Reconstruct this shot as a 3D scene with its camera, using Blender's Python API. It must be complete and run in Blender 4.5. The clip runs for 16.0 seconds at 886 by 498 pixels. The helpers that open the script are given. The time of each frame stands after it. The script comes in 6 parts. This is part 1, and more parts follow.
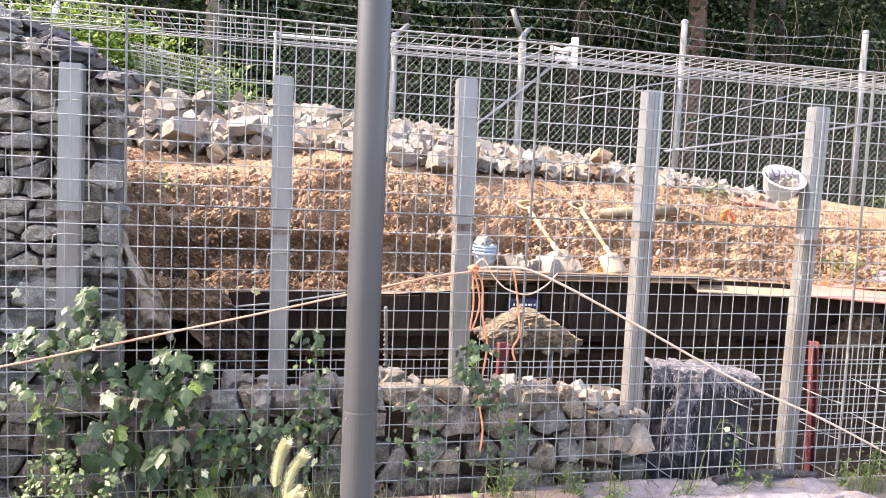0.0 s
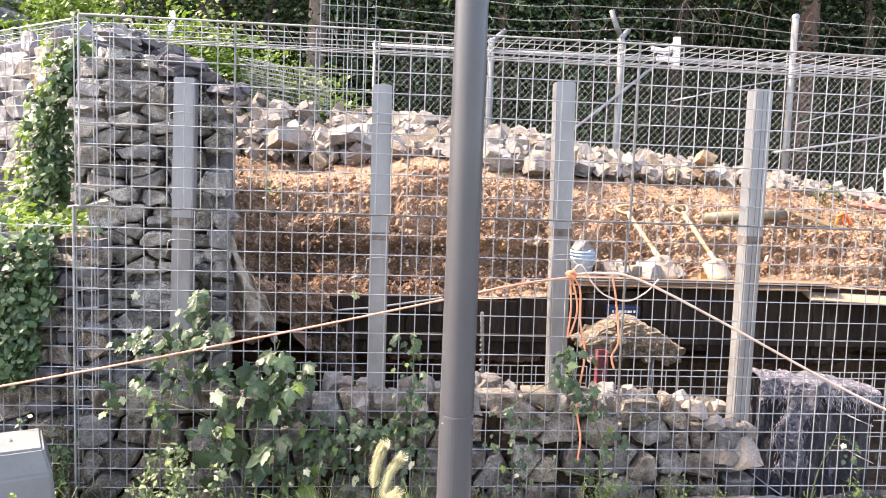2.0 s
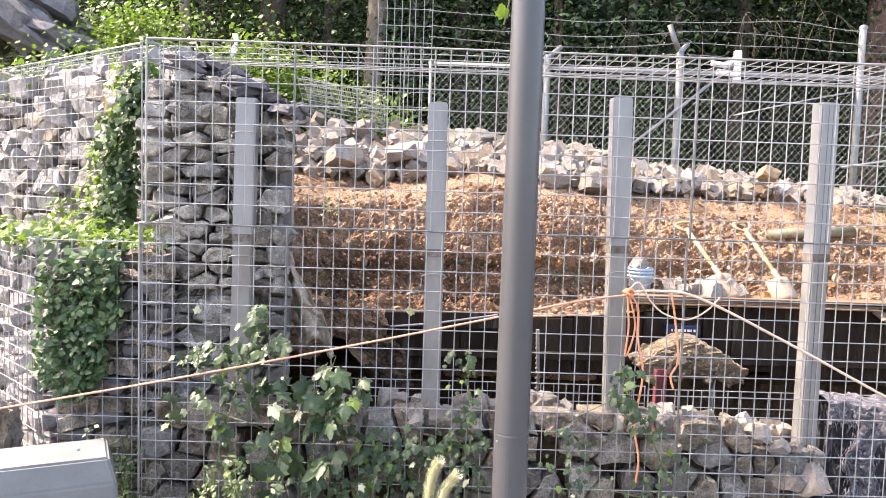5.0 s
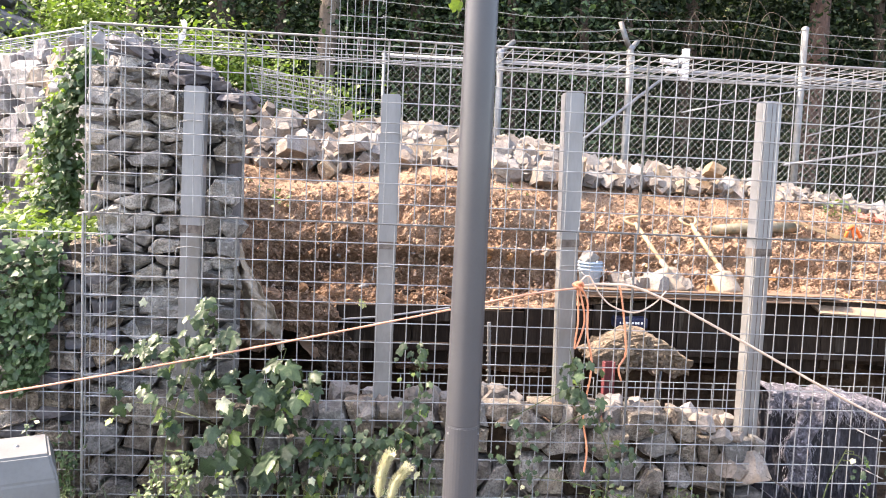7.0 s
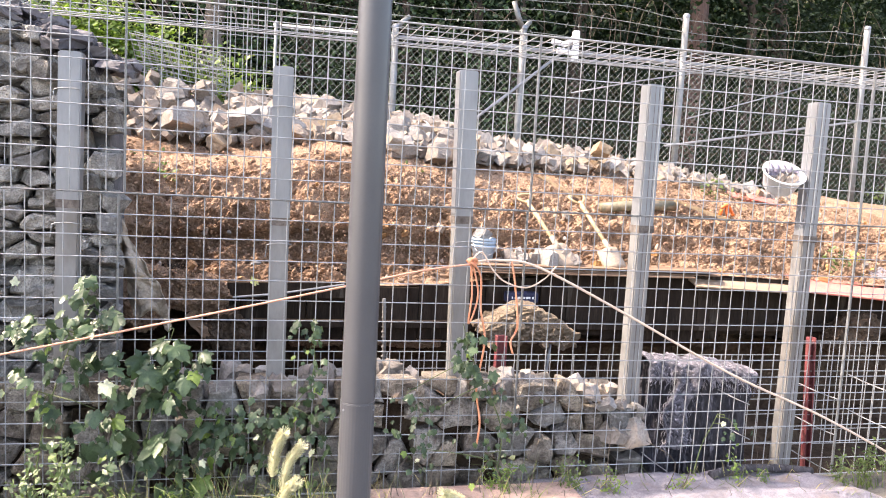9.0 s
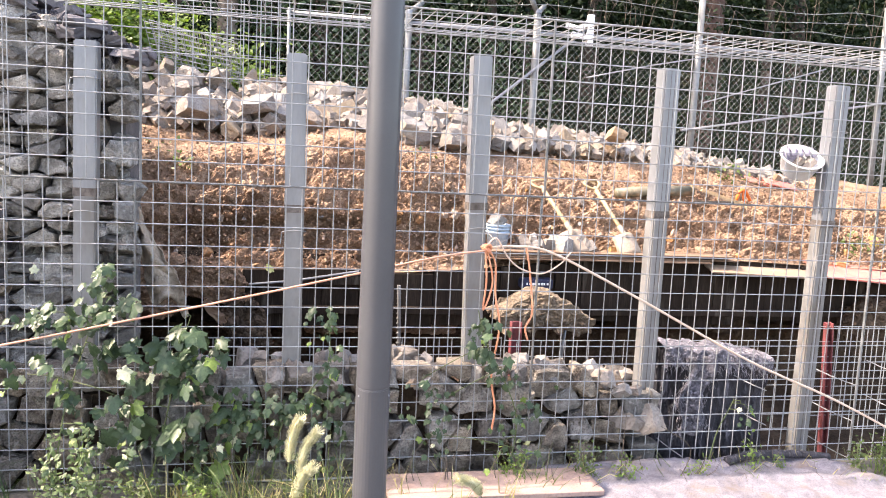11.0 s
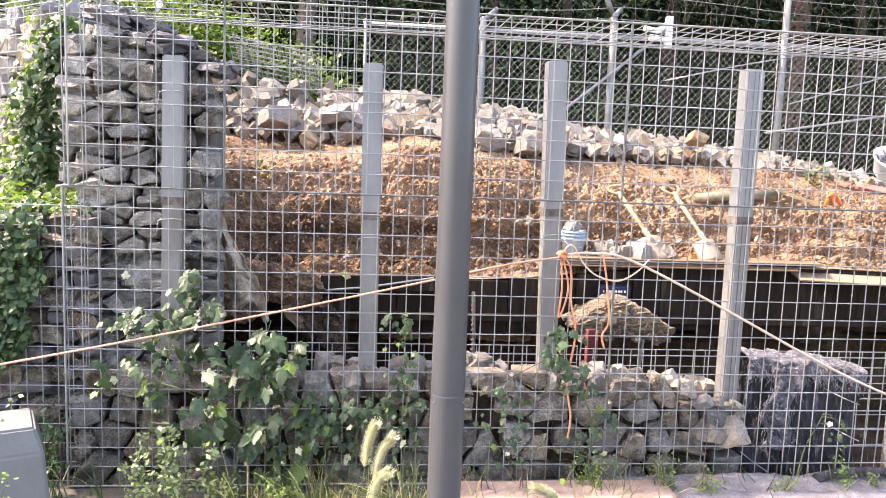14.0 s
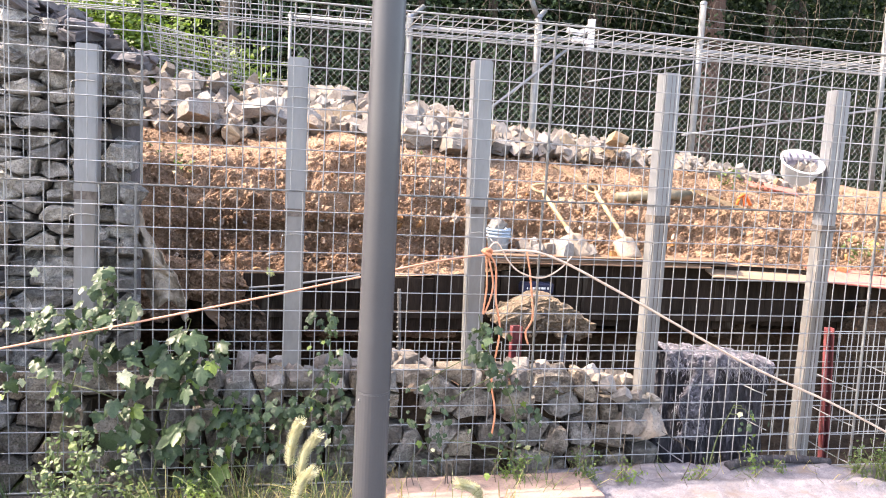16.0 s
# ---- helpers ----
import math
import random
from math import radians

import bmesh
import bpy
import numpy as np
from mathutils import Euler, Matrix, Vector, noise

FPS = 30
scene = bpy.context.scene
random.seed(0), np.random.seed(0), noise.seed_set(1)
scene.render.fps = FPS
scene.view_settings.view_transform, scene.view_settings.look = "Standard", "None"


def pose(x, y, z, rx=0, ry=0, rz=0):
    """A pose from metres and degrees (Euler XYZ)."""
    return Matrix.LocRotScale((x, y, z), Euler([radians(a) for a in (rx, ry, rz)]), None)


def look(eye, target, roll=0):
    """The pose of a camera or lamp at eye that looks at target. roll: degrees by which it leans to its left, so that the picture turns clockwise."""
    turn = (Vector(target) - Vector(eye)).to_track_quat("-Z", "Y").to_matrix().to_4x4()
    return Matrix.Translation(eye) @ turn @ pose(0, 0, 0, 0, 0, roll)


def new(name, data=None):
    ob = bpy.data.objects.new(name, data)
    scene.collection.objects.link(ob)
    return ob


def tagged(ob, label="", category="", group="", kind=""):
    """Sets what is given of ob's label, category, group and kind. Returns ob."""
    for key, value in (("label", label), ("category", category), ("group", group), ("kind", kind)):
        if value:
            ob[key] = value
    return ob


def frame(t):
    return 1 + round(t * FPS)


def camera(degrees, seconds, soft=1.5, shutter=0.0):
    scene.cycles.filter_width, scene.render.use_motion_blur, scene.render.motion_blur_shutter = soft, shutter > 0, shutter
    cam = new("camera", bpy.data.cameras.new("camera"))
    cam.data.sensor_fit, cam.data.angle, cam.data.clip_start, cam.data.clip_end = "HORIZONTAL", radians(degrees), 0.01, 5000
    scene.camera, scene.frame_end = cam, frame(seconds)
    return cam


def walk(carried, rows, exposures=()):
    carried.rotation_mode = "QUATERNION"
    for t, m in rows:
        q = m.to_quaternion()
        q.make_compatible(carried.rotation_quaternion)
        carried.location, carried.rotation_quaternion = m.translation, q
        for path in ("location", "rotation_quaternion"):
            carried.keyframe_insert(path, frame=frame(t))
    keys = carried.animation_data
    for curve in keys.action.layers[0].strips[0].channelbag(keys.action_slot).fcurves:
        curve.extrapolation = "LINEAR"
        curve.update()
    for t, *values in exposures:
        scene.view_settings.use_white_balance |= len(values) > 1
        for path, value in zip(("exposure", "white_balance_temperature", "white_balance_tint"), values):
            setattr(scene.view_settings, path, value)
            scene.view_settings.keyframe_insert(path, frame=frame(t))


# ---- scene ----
# camera: a hand-held phone that turns where it stands
EYE = 1.6
cam = camera(60.65, 16.0, soft=1.0)
ROWS = [
    (0, 84.65, -2.62, -12.45),
    (0.5, 84.57, -2.45, -10.17),
    (1, 84.55, -2.23, -8.07),
    (1.5, 84.62, -2.08, -6.39),
    (2, 84.76, -2.01, -5.18),
    (2.5, 84.97, -2.03, -4.46),
    (3, 85.08, -2.08, -3.94),
    (3.5, 85.26, -2.12, -3.62),
    (4, 85.47, -2.09, -2.97),
    (4.2, 85.59, -2.00, -2.53),
    (4.7, 85.79, -1.91, -1.59),
    (5.25, 85.92, -1.84, -0.62),
    (5.8, 85.92, -1.87, -0.43),
    (6.3, 85.77, -2.05, -1.56),
    (6.5, 85.68, -2.16, -2.33),
    (7, 85.47, -2.46, -4.58),
    (7.5, 85.17, -2.66, -7.08),
    (8, 84.88, -2.80, -9.50),
    (8.5, 84.53, -3.01, -11.42),
    (9, 84.08, -3.17, -12.48),
    (9.2, 83.91, -3.24, -12.68),
    (9.7, 83.52, -3.30, -12.93),
    (10.35, 83.15, -3.13, -12.54),
    (11, 83.00, -2.82, -11.42),
    (11.5, 83.04, -2.59, -10.13),
    (12, 83.17, -2.38, -8.66),
    (12.5, 83.22, -2.21, -7.10),
    (13, 83.24, -2.09, -5.94),
    (13.5, 83.24, -2.10, -5.61),
    (14, 83.27, -2.14, -5.82),
    (14.5, 83.32, -2.25, -6.62),
    (15, 83.37, -2.50, -7.99),
    (15.5, 83.38, -2.70, -9.70),
    (16, 83.30, -2.94, -11.37),
]
walk(cam, [(t, pose(0, 0, EYE, rx, ry, rz)) for t, rx, ry, rz in ROWS], exposures=[(0.0, 2.38, 7600, 18), (16.0, 2.38, 7600, 18)])

# world and sun
SUN_TO = Vector((-0.62, 0.10, 0.76)).normalized()
world = bpy.data.worlds.new("world")
scene.world = world
world.use_nodes = True
wn = world.node_tree.nodes
sky = wn.new("ShaderNodeTexSky")
sky.sky_type = "NISHITA"
sky.sun_disc = False
sky.sun_elevation = math.asin(SUN_TO.z)
sky.sun_rotation = math.atan2(SUN_TO.x, SUN_TO.y)
sky.air_density, sky.dust_density = 1.0, 2.5
wn["Background"].inputs["Strength"].default_value = 0.17
world.node_tree.links.new(sky.outputs[0], wn["Background"].inputs["Color"])
sun = new("sun", bpy.data.lights.new("sun", "SUN"))
sun.data.energy, sun.data.angle, sun.data.color = 2.5, radians(0.6), (1.0, 0.95, 0.87)
sun.matrix_world = look(SUN_TO * 60, (0, 0, 0))


# ---------------------------------------------------------------- materials
def ramp(nt, fac, c1, c2, lo=0.3, hi=0.7):
    n = nt.nodes.new("ShaderNodeValToRGB")
    n.color_ramp.elements[0].color, n.color_ramp.elements[1].color = (*c1, 1), (*c2, 1)
    n.color_ramp.elements[0].position, n.color_ramp.elements[1].position = lo, hi
    nt.links.new(fac, n.inputs[0])
    return n.outputs[0]


def noise_tex(nt, vec, scale, detail=4.0, rough=0.55):
    n = nt.nodes.new("ShaderNodeTexNoise")
    n.inputs["Scale"].default_value, n.inputs["Detail"].default_value, n.inputs["Roughness"].default_value = scale, detail, rough
    nt.links.new(vec, n.inputs["Vector"])
    return n.outputs[0]


def mix(nt, fac, a, b, kind="MIX"):
    n = nt.nodes.new("ShaderNodeMix")
    n.data_type, n.blend_type = "RGBA", kind
    for socket, value in ((n.inputs[0], fac), (n.inputs[6], a), (n.inputs[7], b)):
        if isinstance(value, (int, float)):
            socket.default_value = value
        elif isinstance(value, tuple):
            socket.default_value = (*value, 1)
        else:
            nt.links.new(value, socket)
    return n.outputs[2]


def surface(name, c1, c2, scale=6.0, fine=60.0, rough=0.8, metal=0.0, bump=0.3, bump_scale=40.0, distance=0.01, stain=None,
            stain_scale=2.0, stain_lo=0.5, stain_hi=0.7, vary=0.0, stretch=(1, 1, 1), leaf=0.0, spec=0.5, grain=0.55):
    """A procedural surface: two tones at a coarse and a fine scale, optional stains, relief and a shift from object to object."""
    m = bpy.data.materials.new(name)
    m.use_nodes = True
    nt = m.node_tree
    p = nt.nodes["Principled BSDF"]
    place = nt.nodes.new("ShaderNodeNewGeometry").outputs["Position"]
    mapping = nt.nodes.new("ShaderNodeMapping")
    mapping.inputs["Scale"].default_value = stretch
    nt.links.new(place, mapping.inputs[0])
    vec = mapping.outputs[0]
    base = ramp(nt, noise_tex(nt, vec, scale), c1, c2)
    dark = tuple(0.55 * c for c in c1)
    base = mix(nt, ramp(nt, noise_tex(nt, vec, fine, 3), (0, 0, 0), (grain, grain, grain), 0.45, 0.75), base, dark)
    if stain:
        base = mix(nt, ramp(nt, noise_tex(nt, vec, stain_scale, 5, 0.6), (0, 0, 0), (1, 1, 1), stain_lo, stain_hi), base, stain)
    if vary:
        info = nt.nodes.new("ShaderNodeObjectInfo")
        hsv = nt.nodes.new("ShaderNodeHueSaturation")
        rng = nt.nodes.new("ShaderNodeMapRange")
        rng.inputs[3].default_value, rng.inputs[4].default_value = 1 - vary, 1 + vary
        nt.links.new(info.outputs["Random"], rng.inputs[0])
        nt.links.new(rng.outputs[0], hsv.inputs["Value"])
        sat = nt.nodes.new("ShaderNodeMapRange")
        sat.inputs[3].default_value, sat.inputs[4].default_value = 1.35, 0.55
        mul = nt.nodes.new("ShaderNodeMath")
        mul.operation = "FRACT"
        times = nt.nodes.new("ShaderNodeMath")
        times.operation = "MULTIPLY"
        times.inputs[1].default_value = 7.31
        nt.links.new(info.outputs["Random"], times.inputs[0])
        nt.links.new(times.outputs[0], mul.inputs[0])
        nt.links.new(mul.outputs[0], sat.inputs[0])
        nt.links.new(sat.outputs[0], hsv.inputs["Saturation"])
        nt.links.new(base, hsv.inputs["Color"])
        base = hsv.outputs[0]
    nt.links.new(base, p.inputs["Base Color"])
    p.inputs["Roughness"].default_value, p.inputs["Metallic"].default_value = rough, metal
    p.inputs["Specular IOR Level"].default_value = spec
    if bump:
        b = nt.nodes.new("ShaderNodeBump")
        b.inputs["Strength"].default_value, b.inputs["Distance"].default_value = bump, distance
        nt.links.new(noise_tex(nt, vec, bump_scale, 6, 0.65), b.inputs["Height"])
        nt.links.new(b.outputs[0], p.inputs["Normal"])
    if leaf:
        t = nt.nodes.new("ShaderNodeBsdfTranslucent")
        nt.links.new(mix(nt, 1.0, base, (1.0, 1.15, 0.45), "MULTIPLY"), t.inputs[0])
        s = nt.nodes.new("ShaderNodeMixShader")
        s.inputs[0].default_value = leaf
        nt.links.new(p.outputs[0], s.inputs[1])
        nt.links.new(t.outputs[0], s.inputs[2])
        nt.links.new(s.outputs[0], nt.nodes["Material Output"].inputs["Surface"])
    return m


def leafy(name, c1, c2, rough=0.45, spec=0.5, through_light=0.36):
    """Leaves: tone shifts from leaf to leaf by mesh island."""
    m = surface(name, c1, c2, scale=9, fine=120, rough=rough, bump=0.15, bump_scale=60, leaf=through_light, spec=spec)
    nt = m.node_tree
    p = nt.nodes["Principled BSDF"]
    old = p.inputs["Base Color"].links[0].from_socket
    isl = nt.nodes.new("ShaderNodeNewGeometry").outputs["Random Per Island"]
    tone = mix(nt, 1.0, old, ramp(nt, isl, (0.5, 0.55, 0.5), (1.35, 1.3, 1.1), 0.0, 1.0), "MULTIPLY")
    nt.links.new(tone, p.inputs["Base Color"])
    return m


M_STONE = surface("grey_stone", (0.22, 0.208, 0.192), (0.53, 0.50, 0.455), 18, 130, 0.87, bump=1.0, bump_scale=50, distance=0.03, grain=0.85, stain=(0.12, 0.108, 0.096), stain_scale=11, stain_lo=0.5, stain_hi=0.70, vary=0.42)
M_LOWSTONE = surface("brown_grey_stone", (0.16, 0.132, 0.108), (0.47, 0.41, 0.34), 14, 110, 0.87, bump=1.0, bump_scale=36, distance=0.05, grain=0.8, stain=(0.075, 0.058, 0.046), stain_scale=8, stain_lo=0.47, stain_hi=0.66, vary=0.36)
M_BLUESTONE = surface("veined_blue_grey_stone", (0.11, 0.104, 0.097), (0.26, 0.248, 0.232), 22, 120, 0.75, bump=1.0, bump_scale=50, distance=0.02, grain=0.6, stain=(0.38, 0.365, 0.345), stain_scale=26, stain_lo=0.60, stain_hi=0.72, vary=0.3)
M_PALE = surface("pale_rubble", (0.155, 0.135, 0.12), (0.305, 0.272, 0.243), 8, 80, 0.88, bump=0.8, bump_scale=45, grain=0.7, stain=(0.30, 0.205, 0.13), stain_scale=3, stain_lo=0.52, stain_hi=0.76, vary=0.26)
M_TAN = surface("tan_sandstone_rock", (0.22, 0.172, 0.128), (0.35, 0.292, 0.23), 7, 80, 0.9, bump=0.8, bump_scale=45, grain=0.6, stain=(0.22, 0.14, 0.09), stain_scale=6, stain_lo=0.55, stain_hi=0.75, vary=0.15)
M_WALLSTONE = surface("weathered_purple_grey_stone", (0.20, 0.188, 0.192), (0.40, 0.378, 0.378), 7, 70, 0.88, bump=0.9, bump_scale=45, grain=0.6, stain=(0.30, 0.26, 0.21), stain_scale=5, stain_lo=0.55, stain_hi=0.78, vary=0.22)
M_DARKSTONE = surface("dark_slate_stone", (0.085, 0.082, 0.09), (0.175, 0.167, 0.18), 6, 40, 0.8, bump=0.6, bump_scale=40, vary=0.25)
M_WIRE = surface("galvanised_wire", (0.26, 0.266, 0.268), (0.37, 0.378, 0.38), 14, 120, 0.40, metal=0.3, bump=0.0, stain=(0.25, 0.205, 0.17), stain_scale=9, stain_lo=0.6, stain_hi=0.8, grain=0.18)
M_WIRE_FAR = surface("chain_link_wire", (0.17, 0.19, 0.185), (0.25, 0.27, 0.265), 10, 90, 0.5, metal=0.3, bump=0.0, grain=0.18)
M_GALV = surface("galvanised_post_steel", (0.21, 0.218, 0.232), (0.275, 0.284, 0.30), 9, 80, 0.36, metal=0.35, bump=0.1, bump_scale=90, distance=0.002, stain=(0.26, 0.26, 0.26), stain_scale=6, stain_lo=0.58, stain_hi=0.8, stretch=(1, 1, 0.25), grain=0.18)
M_FENCE = surface("weathered_fence_pipe", (0.15, 0.16, 0.16), (0.24, 0.25, 0.25), 9, 80, 0.5, metal=0.2, bump=0.1, stain=(0.13, 0.115, 0.10), stain_scale=4, stain_lo=0.5, stain_hi=0.7)
M_POST_DIRTY = surface("dusty_post_steel", (0.18, 0.177, 0.172), (0.265, 0.26, 0.254), 8, 60, 0.6, metal=0.2, bump=0.2, bump_scale=60, distance=0.003, stain=(0.15, 0.132, 0.112), stain_scale=5, stain_lo=0.5, stain_hi=0.72, stretch=(1, 1, 0.4), grain=0.18)
M_RUST = surface("dark_rusted_weld", (0.075, 0.06, 0.052), (0.20, 0.17, 0.15), 26, 90, 0.85, bump=0.4, bump_scale=60, distance=0.004)
M_LAMP = surface("grey_painted_lamp_post", (0.060, 0.061, 0.068), (0.072, 0.073, 0.080), 3, 200, 0.33, bump=0.04, bump_scale=150, distance=0.001, grain=0.18)
M_SOIL = surface("orange_clay_soil", (0.375, 0.232, 0.152), (0.62, 0.43, 0.302), 3.6, 75, 0.95, grain=0.85, bump=1.0, bump_scale=50, distance=0.06, stain=(0.20, 0.128, 0.084), stain_scale=2.6, stain_lo=0.53, stain_hi=0.72, spec=0.15)
# damp clay colour, also used to paint the shade of the bank's steps
M_DAMP_SHADE = surface("damp_shaded_clay", (0.24, 0.148, 0.098), (0.43, 0.282, 0.193), 5, 75, 0.93, grain=0.85, bump=1.0, bump_scale=45, distance=0.06, stain=(0.33, 0.22, 0.145), stain_scale=5, stain_lo=0.58, stain_hi=0.74, spec=0.15)
# near-black soil: the shade down in the trench is put into its colour
M_SHADE_SOIL = surface("shade_dark_soil", (0.045, 0.031, 0.022), (0.115, 0.080, 0.055), 4, 30, 0.95, bump=0.9, bump_scale=24, distance=0.03, spec=0.15)
M_CLOD = surface("soil_clod", (0.24, 0.142, 0.085), (0.42, 0.275, 0.182), 8, 60, 0.95, bump=0.7, bump_scale=60, vary=0.25, spec=0.15)
# stained boards, their colour darkened further to hold the trench's shade
M_BOARD = surface("stained_shade_dark_board", (0.016, 0.011, 0.008), (0.044, 0.031, 0.023), 3, 40, 0.92, spec=0.15, bump=0.5, bump_scale=30, stain=(0.12, 0.10, 0.08), stain_scale=4, stain_lo=0.6, stain_hi=0.8, stretch=(3, 3, 0.4))
M_PLY = surface("pale_plywood", (0.27, 0.185, 0.122), (0.36, 0.262, 0.182), 3, 50, 0.7, bump=0.15, stretch=(0.4, 3, 3))
M_PLY_BROWN = surface("brown_plywood", (0.14, 0.082, 0.052), (0.25, 0.158, 0.102), 3, 50, 0.75, bump=0.2, stretch=(0.4, 3, 3))
M_REDBOARD = surface("faded_red_board", (0.52, 0.14, 0.11), (0.62, 0.22, 0.17), 4, 60, 0.6, bump=0.1)
M_REDSTEEL = surface("red_painted_steel", (0.165, 0.036, 0.042), (0.23, 0.066, 0.068), 6, 60, 0.55, bump=0.15, stain=(0.16, 0.07, 0.06), stain_scale=8, stain_lo=0.55, stain_hi=0.75)
M_CONCRETE = surface("rough_concrete", (0.14, 0.105, 0.075), (0.30, 0.235, 0.168), 16, 70, 0.92, grain=0.9, bump=1.0, bump_scale=55, distance=0.03, stain=(0.2, 0.14, 0.09), stain_scale=5)
M_BLACKCLOTH = surface("black_geotextile", (0.022, 0.021, 0.027), (0.075, 0.072, 0.088), 16, 80, 0.8, bump=1.0, bump_scale=50, distance=0.03, stain=(0.22, 0.21, 0.245), stain_scale=22, stain_lo=0.57, stain_hi=0.72, stretch=(1.6, 1, 0.35))
M_FROST = surface("frayed_dark_felt", (0.045, 0.043, 0.054), (0.23, 0.22, 0.255), 34, 140, 0.9, bump=1.0, bump_scale=90, distance=0.02, stain=(0.42, 0.40, 0.45), stain_scale=40, stain_lo=0.56, stain_hi=0.68)
M_FRINGE = surface("frayed_grey_thread", (0.24, 0.23, 0.26), (0.40, 0.385, 0.42), 60, 200, 0.9, bump=0.0)
M_GREYCLOTH = surface("grey_felt_mat", (0.135, 0.126, 0.148), (0.25, 0.235, 0.26), 16, 120, 0.95, grain=0.7, bump=0.9, bump_scale=90, distance=0.01, stain=(0.17, 0.135, 0.12), stain_scale=7, stain_lo=0.52, stain_hi=0.72)
M_PINKBOARD = surface("weathered_pink_board", (0.29, 0.20, 0.17), (0.38, 0.275, 0.232), 7, 90, 0.85, bump=0.3, bump_scale=70, distance=0.004, stain=(0.20, 0.14, 0.11), stain_scale=6, stain_lo=0.55, stain_hi=0.75)
M_SHEET = surface("dusty_plastic_sheet", (0.34, 0.268, 0.198), (0.52, 0.43, 0.335), 6, 50, 0.5, bump=0.9, bump_scale=16, distance=0.04, stain=(0.16, 0.12, 0.09), stain_scale=5, stain_lo=0.52, stain_hi=0.72)
M_ROPE = surface("orange_rope", (0.66, 0.25, 0.13), (0.74, 0.35, 0.21), 30, 300, 0.7, bump=0.3, bump_scale=300, distance=0.002)
M_ROPE_PALE = surface("pale_sunbleached_rope", (0.58, 0.275, 0.18), (0.66, 0.355, 0.25), 30, 300, 0.7, bump=0.3, bump_scale=300, distance=0.002)
M_ROPE_SUN = surface("cream_sunlit_rope", (0.62, 0.46, 0.36), (0.70, 0.55, 0.44), 30, 300, 0.7, bump=0.3, bump_scale=300, distance=0.002)
M_BLUE = surface("blue_plastic_pail", (0.28, 0.38, 0.49), (0.37, 0.47, 0.57), 5, 80, 0.45, bump=0.05)
M_BLUEBOX = surface("deep_blue_plastic", (0.008, 0.012, 0.045), (0.012, 0.02, 0.065), 5, 80, 0.5, bump=0.05)
M_WHITE = surface("white_plastic", (0.72, 0.72, 0.74), (0.80, 0.80, 0.81), 5, 80, 0.4, bump=0.03, stain=(0.55, 0.52, 0.5), stain_scale=8, stain_lo=0.6, stain_hi=0.8, grain=0.18)
M_LILAC = surface("pale_lilac_glove_cloth", (0.30, 0.28, 0.36), (0.42, 0.39, 0.48), 20, 200, 0.9, bump=0.3, bump_scale=200)
M_WOOD = surface("bare_wood_handle", (0.36, 0.245, 0.13), (0.48, 0.345, 0.20), 9, 90, 0.65, bump=0.15, stretch=(1, 1, 0.3))
M_BLADE = surface("dusty_shovel_blade", (0.27, 0.21, 0.158), (0.36, 0.29, 0.222), 9, 70, 0.6, metal=0.15, bump=0.15)
M_TUBE = surface("olive_plastic_pipe", (0.115, 0.105, 0.068), (0.19, 0.17, 0.115), 9, 70, 0.6, bump=0.2, stain=(0.34, 0.235, 0.15), stain_scale=7, stain_lo=0.5, stain_hi=0.7)
M_ORANGE = surface("orange_plastic", (0.68, 0.13, 0.02), (0.74, 0.19, 0.04), 8, 80, 0.45, bump=0.05)
M_YELLOW = surface("yellow_wrapper", (0.75, 0.52, 0.05), (0.82, 0.62, 0.12), 8, 80, 0.5, bump=0.1)
M_BOX = surface("grey_utility_box", (0.135, 0.142, 0.145), (0.18, 0.187, 0.19), 4, 70, 0.55, bump=0.05, stain=(0.34, 0.33, 0.30), stain_scale=5, stain_lo=0.6, stain_hi=0.8, grain=0.18)
M_BARK = surface("tree_bark", (0.045, 0.032, 0.025), (0.13, 0.095, 0.07), 12, 60, 0.95, bump=1.0, bump_scale=30, distance=0.03, stretch=(1, 1, 0.2))
M_BARK_PALE = surface("pale_tree_bark", (0.13, 0.10, 0.08), (0.28, 0.225, 0.18), 10, 60, 0.9, bump=0.8, bump_scale=24, distance=0.03, stretch=(1, 1, 0.25))
M_BARK_RED = surface("reddish_pine_bark", (0.06, 0.035, 0.027), (0.16, 0.095, 0.072), 10, 60, 0.9, bump=1.0, bump_scale=24, distance=0.03, stretch=(1, 1, 0.25))
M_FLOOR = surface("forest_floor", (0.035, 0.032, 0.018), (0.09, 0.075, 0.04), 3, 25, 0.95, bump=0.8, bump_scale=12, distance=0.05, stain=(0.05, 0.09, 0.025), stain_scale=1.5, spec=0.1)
M_ROAD = surface("dusty_verge_ground", (0.10, 0.094, 0.083), (0.15, 0.138, 0.12), 7, 60, 0.95, bump=0.5, bump_scale=40, distance=0.01, spec=0.2)
M_TWIG = surface("dry_twig", (0.075, 0.06, 0.046), (0.15, 0.122, 0.095), 20, 90, 0.9, bump=0.2)
M_STEM = surface("green_stem", (0.075, 0.098, 0.036), (0.14, 0.17, 0.065), 20, 90, 0.7, bump=0.1)
M_VINE = leafy("vine_leaf", (0.030, 0.055, 0.032), (0.074, 0.117, 0.068), 0.36, 0.35, 0.18)
M_IVY = leafy("ivy_leaf", (0.046, 0.094, 0.050), (0.104, 0.168, 0.086), 0.40, 0.4, 0.25)
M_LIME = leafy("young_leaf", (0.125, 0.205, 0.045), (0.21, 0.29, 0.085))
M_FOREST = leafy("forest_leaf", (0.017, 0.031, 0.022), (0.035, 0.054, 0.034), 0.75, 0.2)
